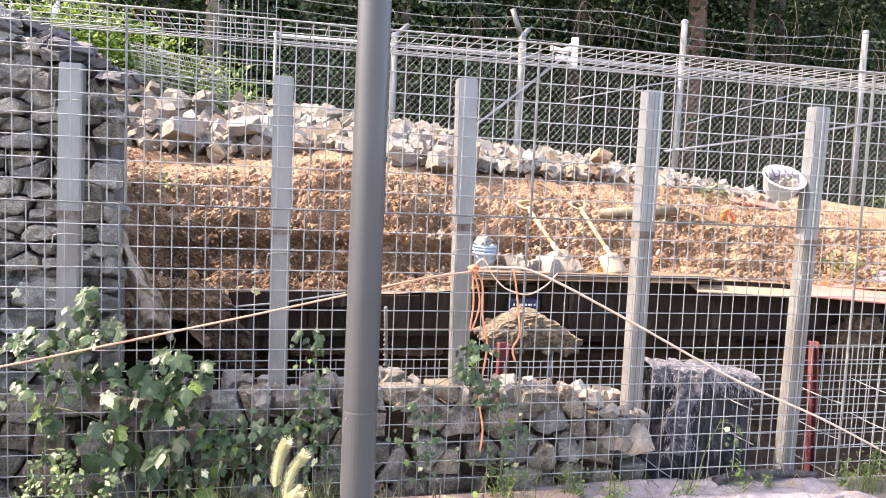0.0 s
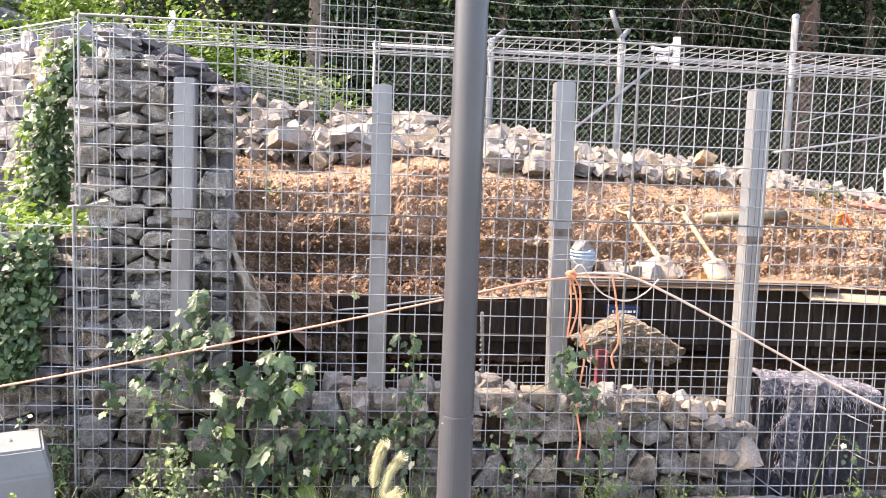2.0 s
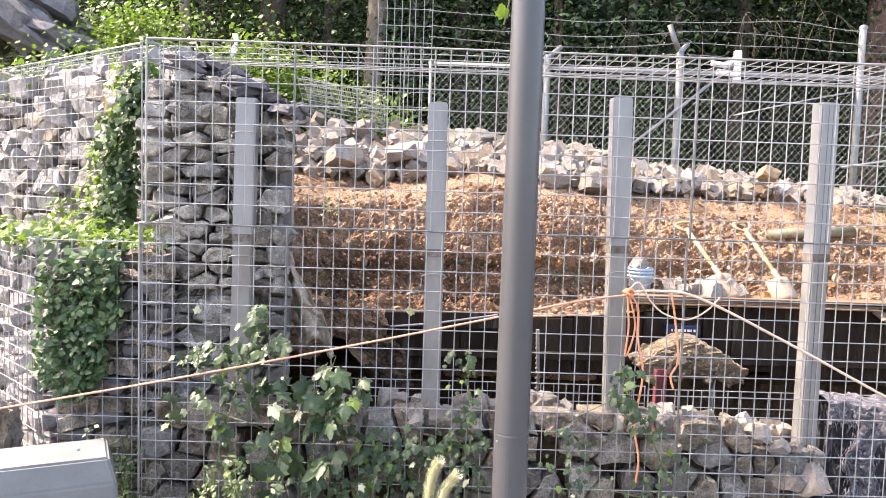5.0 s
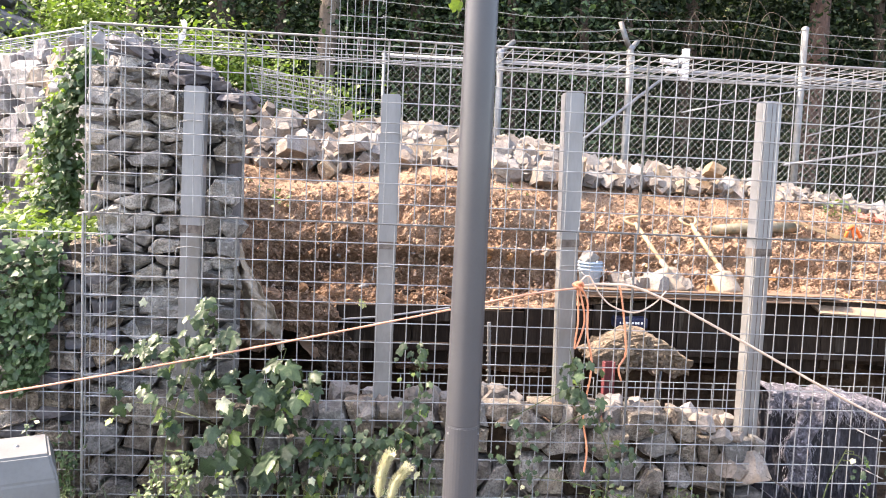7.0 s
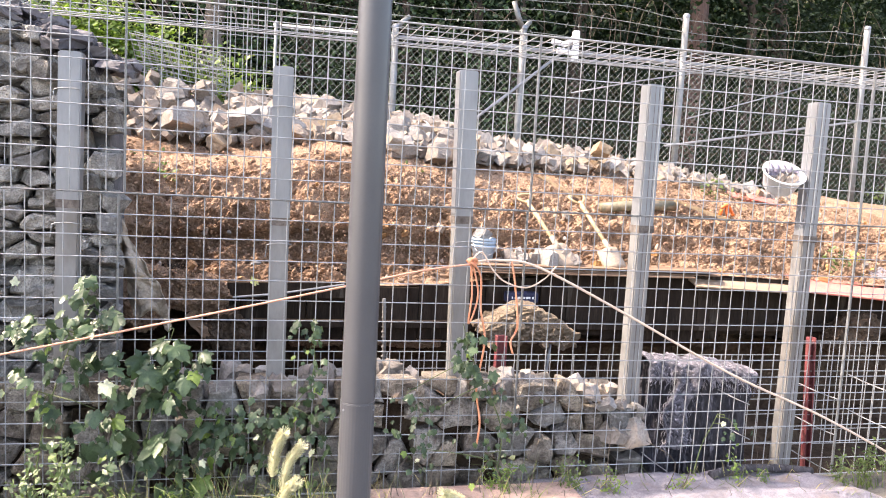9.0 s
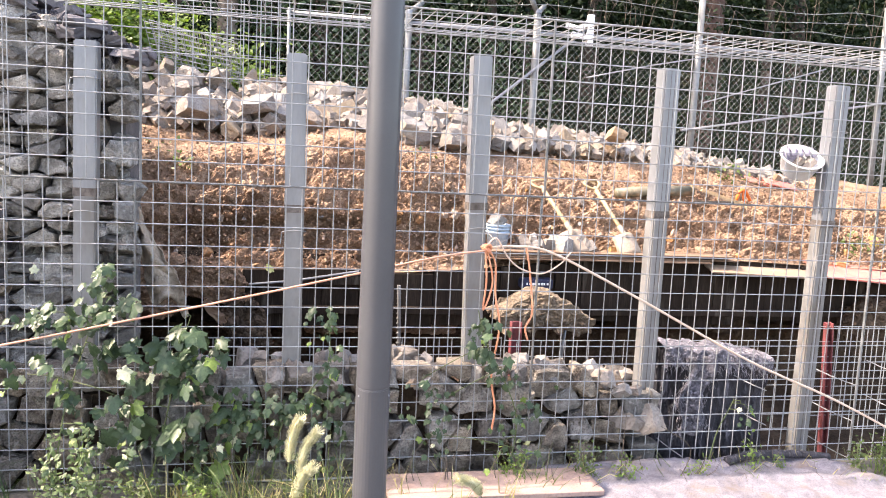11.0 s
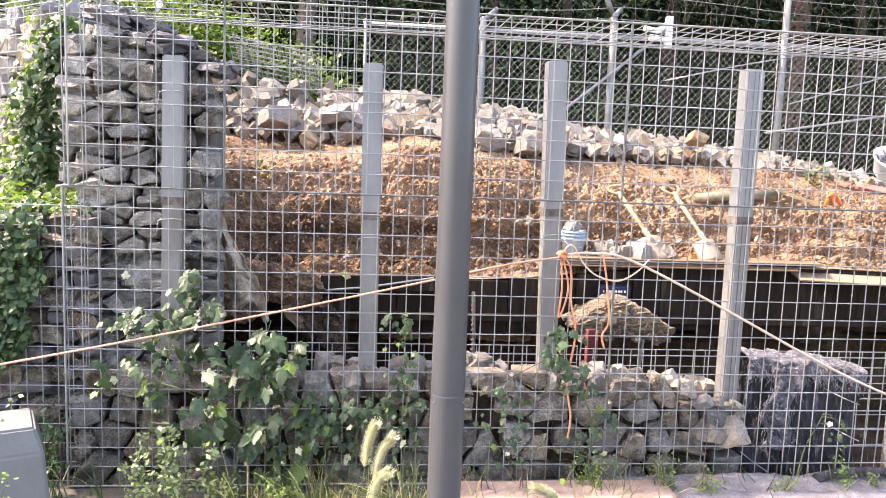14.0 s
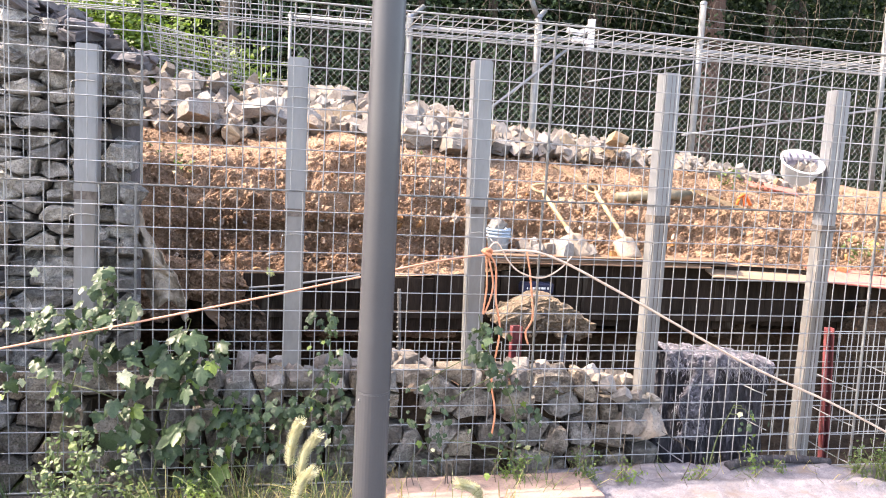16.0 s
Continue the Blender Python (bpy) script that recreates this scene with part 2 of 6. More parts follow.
M_GRASS = leafy("grass_blade", (0.085, 0.132, 0.042), (0.165, 0.21, 0.08))
M_WEED = leafy("pale_weed_leaf", (0.105, 0.155, 0.075), (0.20, 0.26, 0.14))
M_DRYGRASS = leafy("dry_grass_blade", (0.36, 0.30, 0.16), (0.50, 0.43, 0.26))
M_PLUME = surface("foxtail_plume", (0.50, 0.49, 0.29), (0.64, 0.61, 0.42), 30, 200, 0.8, bump=0.4, bump_scale=200)
M_PAPER = leafy("bleached_leaf", (0.50, 0.52, 0.42), (0.62, 0.64, 0.54))


# ---------------------------------------------------------------- mesh tools
class Acc:
    """Collects vertices and faces for one mesh."""

    def __init__(self):
        self.v, self.f = [], []

    def tube(self, pts, r, sides=6, r2=None):
        pts = [Vector(p) for p in pts]
        n = len(pts)
        base = len(self.v)
        for i, p in enumerate(pts):
            d = (pts[min(i + 1, n - 1)] - pts[max(i - 1, 0)]).normalized()
            a = d.orthogonal().normalized() if abs(d.z) > 0.9 or abs(d.z) < 1e-6 else d.cross(Vector((0, 0, 1))).normalized()
            b = d.cross(a)
            rad = r if r2 is None else r + (r2 - r) * i / (n - 1)
            for k in range(sides):
                w = 2 * math.pi * k / sides
                self.v.append(p + a * (rad * math.cos(w)) + b * (rad * math.sin(w)))
        for i in range(n - 1):
            for k in range(sides):
                k2 = (k + 1) % sides
                self.f.append((base + i * sides + k, base + i * sides + k2, base + (i + 1) * sides + k2, base + (i + 1) * sides + k))
        self.f.append(tuple(base + k for k in reversed(range(sides))))
        self.f.append(tuple(base + (n - 1) * sides + k for k in range(sides)))
        return self

    def box(self, x0, y0, z0, x1, y1, z1, m=None):
        base = len(self.v)
        for z in (z0, z1):
            for x, y in ((x0, y0), (x1, y0), (x1, y1), (x0, y1)):
                p = Vector((x, y, z))
                self.v.append(m @ p if m else p)
        for q in ((3, 2, 1, 0), (4, 5, 6, 7), (0, 1, 5, 4), (1, 2, 6, 5), (2, 3, 7, 6), (3, 0, 4, 7)):
            self.f.append(tuple(base + i for i in q))
        return self

    def mesh(self, name, smooth=False):
        me = bpy.data.meshes.new(name)
        me.from_pydata([tuple(p) for p in self.v], [], self.f)
        me.update()
        if smooth:
            me.polygons.foreach_set("use_smooth", [True] * len(me.polygons))
        return me


def put(name, me, material, parent=None, label="", m=None):
    """Links a mesh as one object, under a thing or part where parent is given."""
    ob = new(name, me)
    if not me.materials:
        me.materials.append(material)
    if m is not None:
        ob.matrix_basis = m
    if parent is not None:
        ob.parent = parent
    if label:
        ob["label"] = label
    return ob


def bevelled(me, width, segments=2):
    bm = bmesh.new()
    bm.from_mesh(me)
    bmesh.ops.bevel(bm, geom=bm.edges[:], offset=width, segments=segments, affect="EDGES", clamp_overlap=True)
    bm.to_mesh(me)
    bm.free()
    return me


def thing(name, label, category, group="", kind="", at=(0, 0, 0)):
    ob = new(name)
    ob.location = at
    ob.empty_display_size = 0.1
    return tagged(ob, label, category, group, kind)


def sag(a, b, drop, n=10, wob=0.0, rng=random):
    a, b = Vector(a), Vector(b)
    out = []
    for i in range(n + 1):
        s = i / n
        p = a.lerp(b, s)
        p.z -= drop * 4 * s * (1 - s)
        if wob and 0 < i < n:
            p += Vector([rng.uniform(-wob, wob) for _ in range(3)])
        out.append(p)
    return out


def smooth_curve(pts, k=6):
    """Catmull-Rom through the points."""
    pts = [Vector(p) for p in pts]
    q = [pts[0] * 2 - pts[1]] + pts + [pts[-1] * 2 - pts[-2]]
    out = []
    for i in range(1, len(q) - 2):
        for j in range(k):
            s = j / k
            out.append(0.5 * (2 * q[i] + (q[i + 1] - q[i - 1]) * s + (2 * q[i - 1] - 5 * q[i] + 4 * q[i + 1] - q[i + 2]) * s * s + (3 * q[i] - q[i - 1] - 3 * q[i + 1] + q[i + 2]) * s ** 3))
    out.append(pts[-1])
    return out


# ---------------------------------------------------------------- ground and soil
def step(a, b, x):
    s = min(1.0, max(0.0, (x - a) / (b - a)))
    return s * s * (3 - 2 * s)


def land(x, y):
    """Height of the natural ground: verge, trench, bank and wooded hill."""
    z = -0.03 * step(3.0, 3.6, y)
    start = 4.15 - 0.45 * step(1.9, 2.15, x)
    trench = step(start, start + 0.2, y) * (1 - step(5.7, 6.0, y)) * step(-1.7, -1.4, x)
    z -= 0.62 * trench
    hill = 0.12 * max(0.0, y - 8.0) + 0.33 * max(0.0, y - 10.5)
    bank = 1.35 * step(5.7, 6.9, y) * (1 - 0.30 * step(3.5, 7.5, x)) + hill
    back = 4.85 + 0.834 * min(2.6, max(0.0, -1.74 - x))
    left = 2.15 * step(-1.3, -2.2, x) * step(back + 0.1, back + 0.7, y)
    z += max(bank, left + hill)
    z += 0.10 * noise.noise(Vector((x * 0.5, y * 0.5, 0))) * step(6.5, 9, y)
    return z


def ground():
    xs = sorted(set([round(v, 3) for v in np.concatenate([-np.geomspace(8, 900, 24), np.linspace(-8, 12, 90), np.geomspace(12.5, 900, 24)])]))
    ys = sorted(set([round(v, 3) for v in np.concatenate([-np.geomspace(1, 900, 24), np.linspace(0, 14, 110), np.geomspace(14.5, 900, 26)])]))
    a = Acc()
    for y in ys:
        for x in xs:
            a.v.append(Vector((x, y, land(x, min(y, 70)))))
    w = len(xs)
    for j in range(len(ys) - 1):
        for i in range(w - 1):
            a.f.append((j * w + i, j * w + i + 1, (j + 1) * w + i + 1, (j + 1) * w + i))
    me = a.mesh("ground", True)
    for m in (M_ROAD, M_SHADE_SOIL, M_FLOOR):
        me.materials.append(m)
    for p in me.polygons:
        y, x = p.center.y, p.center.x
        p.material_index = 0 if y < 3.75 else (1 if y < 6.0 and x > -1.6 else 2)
    tagged(new("ground", me), "dusty verge, trench floor coloured dark for shade, and dark forest floor", "ground", kind="structure")


ground()

PROFILE_L = [(5.30, 0.76), (5.42, 0.80), (5.56, 0.85), (5.62, 0.97), (5.66, 1.05), (5.60, 1.13), (5.72, 1.28), (5.90, 1.50), (6.10, 1.60), (6.45, 1.71), (6.80, 1.80), (7.30, 1.90)]
PROFILE_R = [(5.30, 0.90), (5.42, 0.93), (5.55, 0.96), (5.60, 1.03), (5.72, 1.08), (5.80, 1.18), (5.95, 1.28), (6.15, 1.40), (6.35, 1.51), (6.55, 1.61), (6.85, 1.70), (7.30, 1.76)]


def soil_at(x, v):
    """A point of the excavated bank; v runs from the trench edge (0) to behind the rubble (1)."""
    s = (v + 0.10 * math.sin(math.pi * min(1.0, v * 1.3)) * noise.fractal(Vector((x * 1.1, 4.2, 0.3)), 0.9, 2.0, 3)) * (len(PROFILE_L) - 1)
    s = min(max(s, 0.0), len(PROFILE_L) - 1.001)
    i = min(int(s), len(PROFILE_L) - 2)
    u = s - i
    k = step(0.7, 2.6, x)
    y = z = 0.0
    for prof, w in ((PROFILE_L, 1 - k), (PROFILE_R, k)):
        y += w * (prof[i][0] + (prof[i + 1][0] - prof[i][0]) * u)
        z += w * (prof[i][1] + (prof[i + 1][1] - prof[i][1]) * u)
    z += (0.12 * math.exp(-((x - 0.5) / 0.5) ** 2)) * v
    z -= 0.05 * step(0.6, -1.2, x) * v
    z -= (0.14 * step(3.2, 5.0, x) + 0.16 * step(4.5, 7.5, x)) * (0.35 + 0.65 * v)
    y -= 0.75 * step(-0.55, -1.35, x) * (1 - 0.5 * v)
    return Vector((x, y, z))


def soil_bank():
    nx, nv = 660, 210
    a = Acc()
    for j in range(nv + 1):
        v = j / nv
        for i in range(nx + 1):
            x = -1.75 + 8.6 * i / nx
            p = soil_at(x, v)
            face = step(0.02, 0.12, v) * (1 - step(0.60, 0.78, v))
            rough = 0.30 + 0.70 * face
            q = Vector((p.x, p.y, p.z * 1.6))
            d = 0.09 * noise.fractal(q * 1.6, 1.0, 2.0, 3) + 0.07 * noise.fractal(q * 4.3, 0.9, 2.1, 3) + 0.030 * noise.fractal(q * 24, 0.7, 2.0, 3)
            f = noise.voronoi(q * 9 + Vector((0.6, 0.2, 0.1)) * noise.noise(q * 5))[0]
            d += 0.042 * min(0.5, f[1] - f[0]) * (0.25 + 0.75 * face)
            f = noise.voronoi(q * 23)[0]
            d += 0.024 * min(0.5, f[1] - f[0])
            edge = step(0.0, 0.05, v)
            a.v.append(p + Vector((0, -0.8, 0.6)) * ((d * rough - 0.02) * edge))
    w = nx + 1
    for j in range(nv):
        for i in range(nx):
            a.f.append((j * w + i, j * w + i + 1, (j + 1) * w + i + 1, (j + 1) * w + i))
    me = a.mesh("soil_bank", False)
    me.materials.append(M_SOIL)
    me.materials.append(M_DAMP_SHADE)
    # darker clay on the steep left steps; their shade sits in this colour
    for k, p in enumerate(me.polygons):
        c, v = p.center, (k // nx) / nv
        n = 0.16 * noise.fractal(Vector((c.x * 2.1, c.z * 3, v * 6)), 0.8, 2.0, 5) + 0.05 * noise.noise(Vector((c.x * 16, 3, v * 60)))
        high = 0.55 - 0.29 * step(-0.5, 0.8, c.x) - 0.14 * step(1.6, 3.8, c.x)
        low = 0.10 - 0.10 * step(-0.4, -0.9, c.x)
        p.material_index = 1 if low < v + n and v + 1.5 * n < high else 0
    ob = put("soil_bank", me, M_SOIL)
    tagged(ob, "freshly dug orange clay bank with crumbling steps, darkened for shade, above the trench", "soil bank", kind="structure")
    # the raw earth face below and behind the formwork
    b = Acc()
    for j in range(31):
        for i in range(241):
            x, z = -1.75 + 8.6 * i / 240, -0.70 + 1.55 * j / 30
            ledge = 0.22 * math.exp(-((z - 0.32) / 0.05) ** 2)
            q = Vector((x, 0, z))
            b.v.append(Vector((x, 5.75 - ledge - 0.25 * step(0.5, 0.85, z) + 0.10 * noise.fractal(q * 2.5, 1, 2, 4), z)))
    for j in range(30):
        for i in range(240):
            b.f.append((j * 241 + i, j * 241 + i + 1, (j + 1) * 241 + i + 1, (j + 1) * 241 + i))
    ob = put("trench_face", b.mesh("trench_face"), M_SHADE_SOIL)
    tagged(ob, "earth face deep in the trench, coloured dark for shade", "trench wall", kind="structure")


soil_bank()

# ---------------------------------------------------------------- wire baskets
FRONT = 3.63
ROW = 0.0960
TOP = 2.285
rw = random.Random(4)


def wire_panel(o, du, dv, nu, nv, r=0.0028, jitter=0.0025, skip_u=(), skip_v=()):
    """A welded mesh panel: nu cells along du, nv along dv from the corner o."""
    a = Acc()
    o, du, dv = Vector(o), Vector(du), Vector(dv)
    n = du.cross(dv).normalized()
    bend = rw.uniform(0, 9)
    for i in range(nu + 1):
        if i in skip_u:
            continue
        off = du.normalized() * rw.uniform(-jitter, jitter)
        k = max(2, nv // 3)
        a.tube([o + du * i + dv * (nv * s / k) + off + n * (0.0062 + 0.004 * math.sin(bend + 3 * s / k + i)) for s in range(k + 1)], r, 5)
    for j in range(nv + 1):
        if j in skip_v:
            continue
        off = dv.normalized() * rw.uniform(-jitter, jitter)
        k = max(2, nu // 3)
        a.tube([o + du * (nu * s / k) + dv * j + off + n * 0.004 * math.sin(bend + 3 * s / k) for s in range(k + 1)], r, 5)
    return a


def basket(name, label, x0, x1, nu, z1, nv, lid, back, group):
    """One basket: front mesh, and where seen its lid, back and end meshes."""
    t = thing(name, label, "wire basket", group, at=(x0, FRONT, z1 - nv * ROW))
    org = Vector((x0, FRONT, z1 - nv * ROW))
    cw = (x1 - x0) / nu
    put("front_mesh", wire_panel((0, 0, nv * ROW), (cw, 0, 0), (0, 0, -ROW), nu, nv).mesh("front_mesh"), M_WIRE, t)
    for x in (0, x1 - x0):
        put("edge_wire", Acc().tube([(x, -0.004, nv * ROW * s / 4) for s in range(5)], 0.0048, 6).mesh("edge_wire"), M_WIRE, t)
    for z in (0, nv * ROW):
        put("edge_wire", Acc().tube([((x1 - x0) * s / 6, -0.004, z) for s in range(7)], 0.0045, 6).mesh("edge_wire"), M_WIRE, t)
    if lid:
        put("lid_mesh", wire_panel((0, 0, nv * ROW - 0.004), (cw, 0, 0), (0, lid / 4, 0), nu, 4, r=0.0025).mesh("lid_mesh"), M_WIRE, t)
        b = Acc()
        b.tube([((x1 - x0) * s / 8, lid + 0.008, nv * ROW - 0.01) for s in range(9)], 0.0042, 6)
        put("back_edge_wire", b.mesh("back_edge_wire"), M_WIRE, t)
    if back:
        y, h = back
        k = int(h / ROW)
        put("back_mesh", wire_panel((0, y, k * ROW), (cw, 0, 0), (0, 0, -ROW), nu, k, r=0.0028).mesh("back_mesh"), M_WIRE, t)
    return t


MID = TOP - 9 * ROW
GRP = "stacked wire baskets of the retaining wall"
LID = 0.62
basket("wire_basket", "upper galvanised wire basket over a stone column", -1.345, -0.652, 9, TOP, 9, LID, None, GRP)
basket("wire_basket", "empty upper galvanised wire basket with open lid mesh", -0.652, 1.262, 26, TOP, 9, LID, None, GRP)
basket("wire_basket", "empty upper galvanised wire basket with open lid mesh", 1.262, 3.205, 26, TOP, 9, LID, None, GRP)
basket("wire_basket", "empty upper galvanised wire basket with open lid mesh", 3.205, 5.15, 26, TOP, 9, LID, None, GRP)
basket("wire_basket", "lower wire basket packed with grey stones", -1.375, -0.676, 9, MID, 15, None, None, GRP)
basket("wire_basket", "lower wire basket half filled with stones", -0.676, 1.252, 26, MID, 15, None, (0.56, 0.66), GRP)
basket("wire_basket", "lower wire basket partly filled beside an open gap", 1.252, 3.205, 26, MID, 15, None, (0.50, 0.66), GRP)
basket("wire_basket", "empty lower wire basket with inner mesh and ties", 3.205, 5.15, 26, MID, 15, None, (0.46, 0.68), GRP)


def end_mesh():
    t = thing("end_panel", "slanting end mesh of the stone-filled wire basket", "mesh panel", at=(-1.36, FRONT, 0))
    d = Vector((0.27, 0.56, 0)) / 6
    put("mesh", wire_panel((0, 0.006, TOP - 0.01), d, (0, 0, -ROW), 6, 23, r=0.0029).mesh("mesh"), M_WIRE, t)


end_mesh()


def ties():
    """Loose cross wires between the front and the back meshes."""
    for x, z, dx in ((2.62, 0.40, 0.0), (2.64, 0.20, 0.0), (3.20, 0.42, 0.0), (3.20, 0.21, 0.0), (3.66, 0.43, 0.0), (3.68, 0.20, 0.0), (3.22, -0.02, 0.0), (2.15, 0.03, 0.0)):
        a = Acc()
        a.tube(sag((x, FRONT - 0.008, z), (x + dx, FRONT + 0.46, z + 0.005), 0.01, 4), 0.0032, 5)
        put_ob = put("tie_wire", a.mesh("tie_wire"), M_WIRE)
        tagged(put_ob, "straight galvanised tie wire across the basket", "tie wire", "tie wires")


ties()


# ---------------------------------------------------------------- square steel posts
def hollow_post(size, z0, z1, ob_m, parent, name, material):
    a = Acc()
    s = size / 2
    a.box(-s, -s * 0.8, z0, s, s * 0.8, z1)
    me = bevelled(a.mesh(name), 0.006, 2)
    return put(name, me, material, parent, m=ob_m)


def steel_post(x, foot, joint, top, lean_x, turn, size=0.094, y=3.78, label=""):
    t = thing("steel_post", label or "galvanised square steel post with a mid-height splice", "post", "square steel posts in the wire wall", at=(x, y, foot))
    t.rotation_euler = (0, radians(lean_x), radians(turn))
    hollow_post(size * 0.96, 0, joint - foot, None, t, "lower_tube", M_POST_DIRTY)
    hollow_post(size, joint - foot - 0.012, top - foot, None, t, "upper_tube", M_GALV)
    a = Acc()
    a.box(-size * 0.509, -size * 0.412, joint - foot - 0.034, size * 0.509, size * 0.412, joint - foot + 0.004)
    put("splice_band", a.mesh("splice_band"), M_RUST, t, "dark rusted splice band")
    s = size / 2
    if turn > 5:
        b = Acc()
        for gx in (-0.012, 0.014):
            b.box(gx - 0.0012, -s * 0.8 - 0.0010, 0.02, gx + 0.0012, -s * 0.8 + 0.003, top - foot - 0.01)
        put("seam", b.mesh("seam"), M_RUST, t, "dark rolled seam line")
    # wire loop that ties the post to the mesh
    for z in ((top - foot) * 0.88, (joint - foot) * 0.86):
        c = Acc()
        r = s + 0.006
        c.tube(smooth_curve([(-r - 0.01, -r * 0.9, z - 0.06), (-r - 0.006, -r * 0.88, z - 0.02), (-r, -r * 0.86, z), (0, -r * 0.87, z + 0.008), (r, -r * 0.86, z + 0.004), (r, 0, z)], 4), 0.0021, 5)
        put("tie_loop", c.mesh("tie_loop"), M_WIRE, t, "bent wire tie")
    return t


steel_post(-0.926, 0.60, 1.37, 2.04, 0.8, 0, 0.100, label="galvanised square steel post set into the stone column")
steel_post(0.038, 0.42, 1.325, 2.05, -0.32, 0, 0.096)
steel_post(0.968, 0.42, 1.37, 2.105, -1.16, 4, 0.098)
steel_post(1.960, 0.30, 1.36, 2.115, 0.0, 12, 0.100)
steel_post(2.968, -0.06, 1.34, 2.095, 0.68, 7, 0.100, label="galvanised square steel post with a white pail hung on it")


# ---------------------------------------------------------------- stones
rs = random.Random(11)


def shard_mesh(name, rng, flat=0.75, cuts=7, worn=True):
    """A freshly broken rock of unit size: a box cut by random planes, with slightly worn edges."""
    pts = [Vector((x, y * 0.85, z * flat)) * 0.5 for x in (-1, 1) for y in (-1, 1) for z in (-1, 1)]
    bm = bmesh.new()
    for p in pts:
        bm.verts.new(p)
    bmesh.ops.convex_hull(bm, input=bm.verts[:])
    for _ in range(cuts):
        n = Vector([rng.gauss(0, 1) for _ in range(3)]).normalized()
        reach = max(n.dot(v.co) for v in bm.verts)
        bmesh.ops.bisect_plane(bm, geom=bm.verts[:] + bm.edges[:] + bm.faces[:], plane_co=n * reach * rng.uniform(0.55, 0.86), plane_no=n, clear_outer=True)
        keep = [v.co.copy() for v in bm.verts]
        bm.clear()
        for p in keep:
            bm.verts.new(p)
        bmesh.ops.convex_hull(bm, input=bm.verts[:])
    bmesh.ops.dissolve_limit(bm, angle_limit=radians(6), verts=bm.verts[:], edges=bm.edges[:])
    bmesh.ops.bevel(bm, geom=bm.edges[:], offset=0.016, segments=1, affect="EDGES", clamp_overlap=True)
    bmesh.ops.triangulate(bm, faces=[f for f in bm.faces if len(f.verts) > 4])
    if worn:
        bmesh.ops.subdivide_edges(bm, edges=[e for e in bm.edges if e.calc_length() > 0.16], cuts=2, use_grid_fill=True)
        o = Vector([rng.uniform(0, 50) for _ in range(3)])
        for v in bm.verts:
            v.co += Vector(noise.noise_vector(v.co * 3.2 + o)) * 0.045 + Vector(noise.noise_vector(v.co * 9 + o)) * 0.022
    me = bpy.data.meshes.new(name)
    bm.to_mesh(me)
    bm.free()
    return me


ROCKS = [shard_mesh("rock", rs, rs.uniform(0.6, 0.9), rs.randint(5, 8)) for _ in range(26)]
CRUMBS = [shard_mesh("crumb", rs, rs.uniform(0.6, 0.9), 3, False) for _ in range(12)]
ROCKS_PALE = [m.copy() for m in ROCKS]
ROCKS_DARK = [m.copy() for m in ROCKS]
ROCKS_WALL = [m.copy() for m in ROCKS]
ROCKS_LOW = [m.copy() for m in ROCKS]
ROCKS_TAN = [m.copy() for m in ROCKS]


def clip_cell(poly, a, b):
    """Keeps the part of the polygon that is nearer to a than to b."""
    m, d = ((a[0] + b[0]) / 2, (a[1] + b[1]) / 2), (b[0] - a[0], b[1] - a[1])
    out = []
    for i in range(len(poly)):
        p, q = poly[i], poly[(i + 1) % len(poly)]
        sp = (p[0] - m[0]) * d[0] + (p[1] - m[1]) * d[1]
        sq = (q[0] - m[0]) * d[0] + (q[1] - m[1]) * d[1]
        if sp <= 0:
            out.append(p)
        if sp * sq < 0:
            s = sp / (sp - sq)
            out.append((p[0] + (q[0] - p[0]) * s, p[1] + (q[1] - p[1]) * s))
    return out


def cells(w, h, sx, sz, rng):
    """Uneven fitted cells over a w by h face, flattened by sz / sx, some merged into large ones."""
    q = sx / sz
    seeds = []
    z = sz * 0.4
    while z < h + sz * 0.2:
        x = rng.uniform(0.1, 0.9) * sx
        while x < w + sx * 0.2:
            if rng.random() > 0.16:
                seeds.append((x + rng.uniform(-0.3, 0.3) * sx, (z + rng.uniform(-0.42, 0.42) * sz) * q))
            x += sx * rng.uniform(0.6, 1.35)
        z += sz * rng.uniform(0.8, 1.2)
    out = []
    for a in seeds:
        r1, r2, r3, r4 = [rng.uniform(0.55, 0.95) * sx for _ in range(4)]
        poly = [(a[0] - r1, a[1] - r2), (a[0] + r3, a[1] - r2), (a[0] + r3, a[1] + r4), (a[0] - r1, a[1] + r4)]
        for b in seeds:
            if b is not a and abs(b[0] - a[0]) < 3 * sx and abs(b[1] - a[1]) < 3 * sx:
                poly = clip_cell(poly, a, b)
        if len(poly) >= 3:
            out.append([(x, z / q) for x, z in poly])
    return out


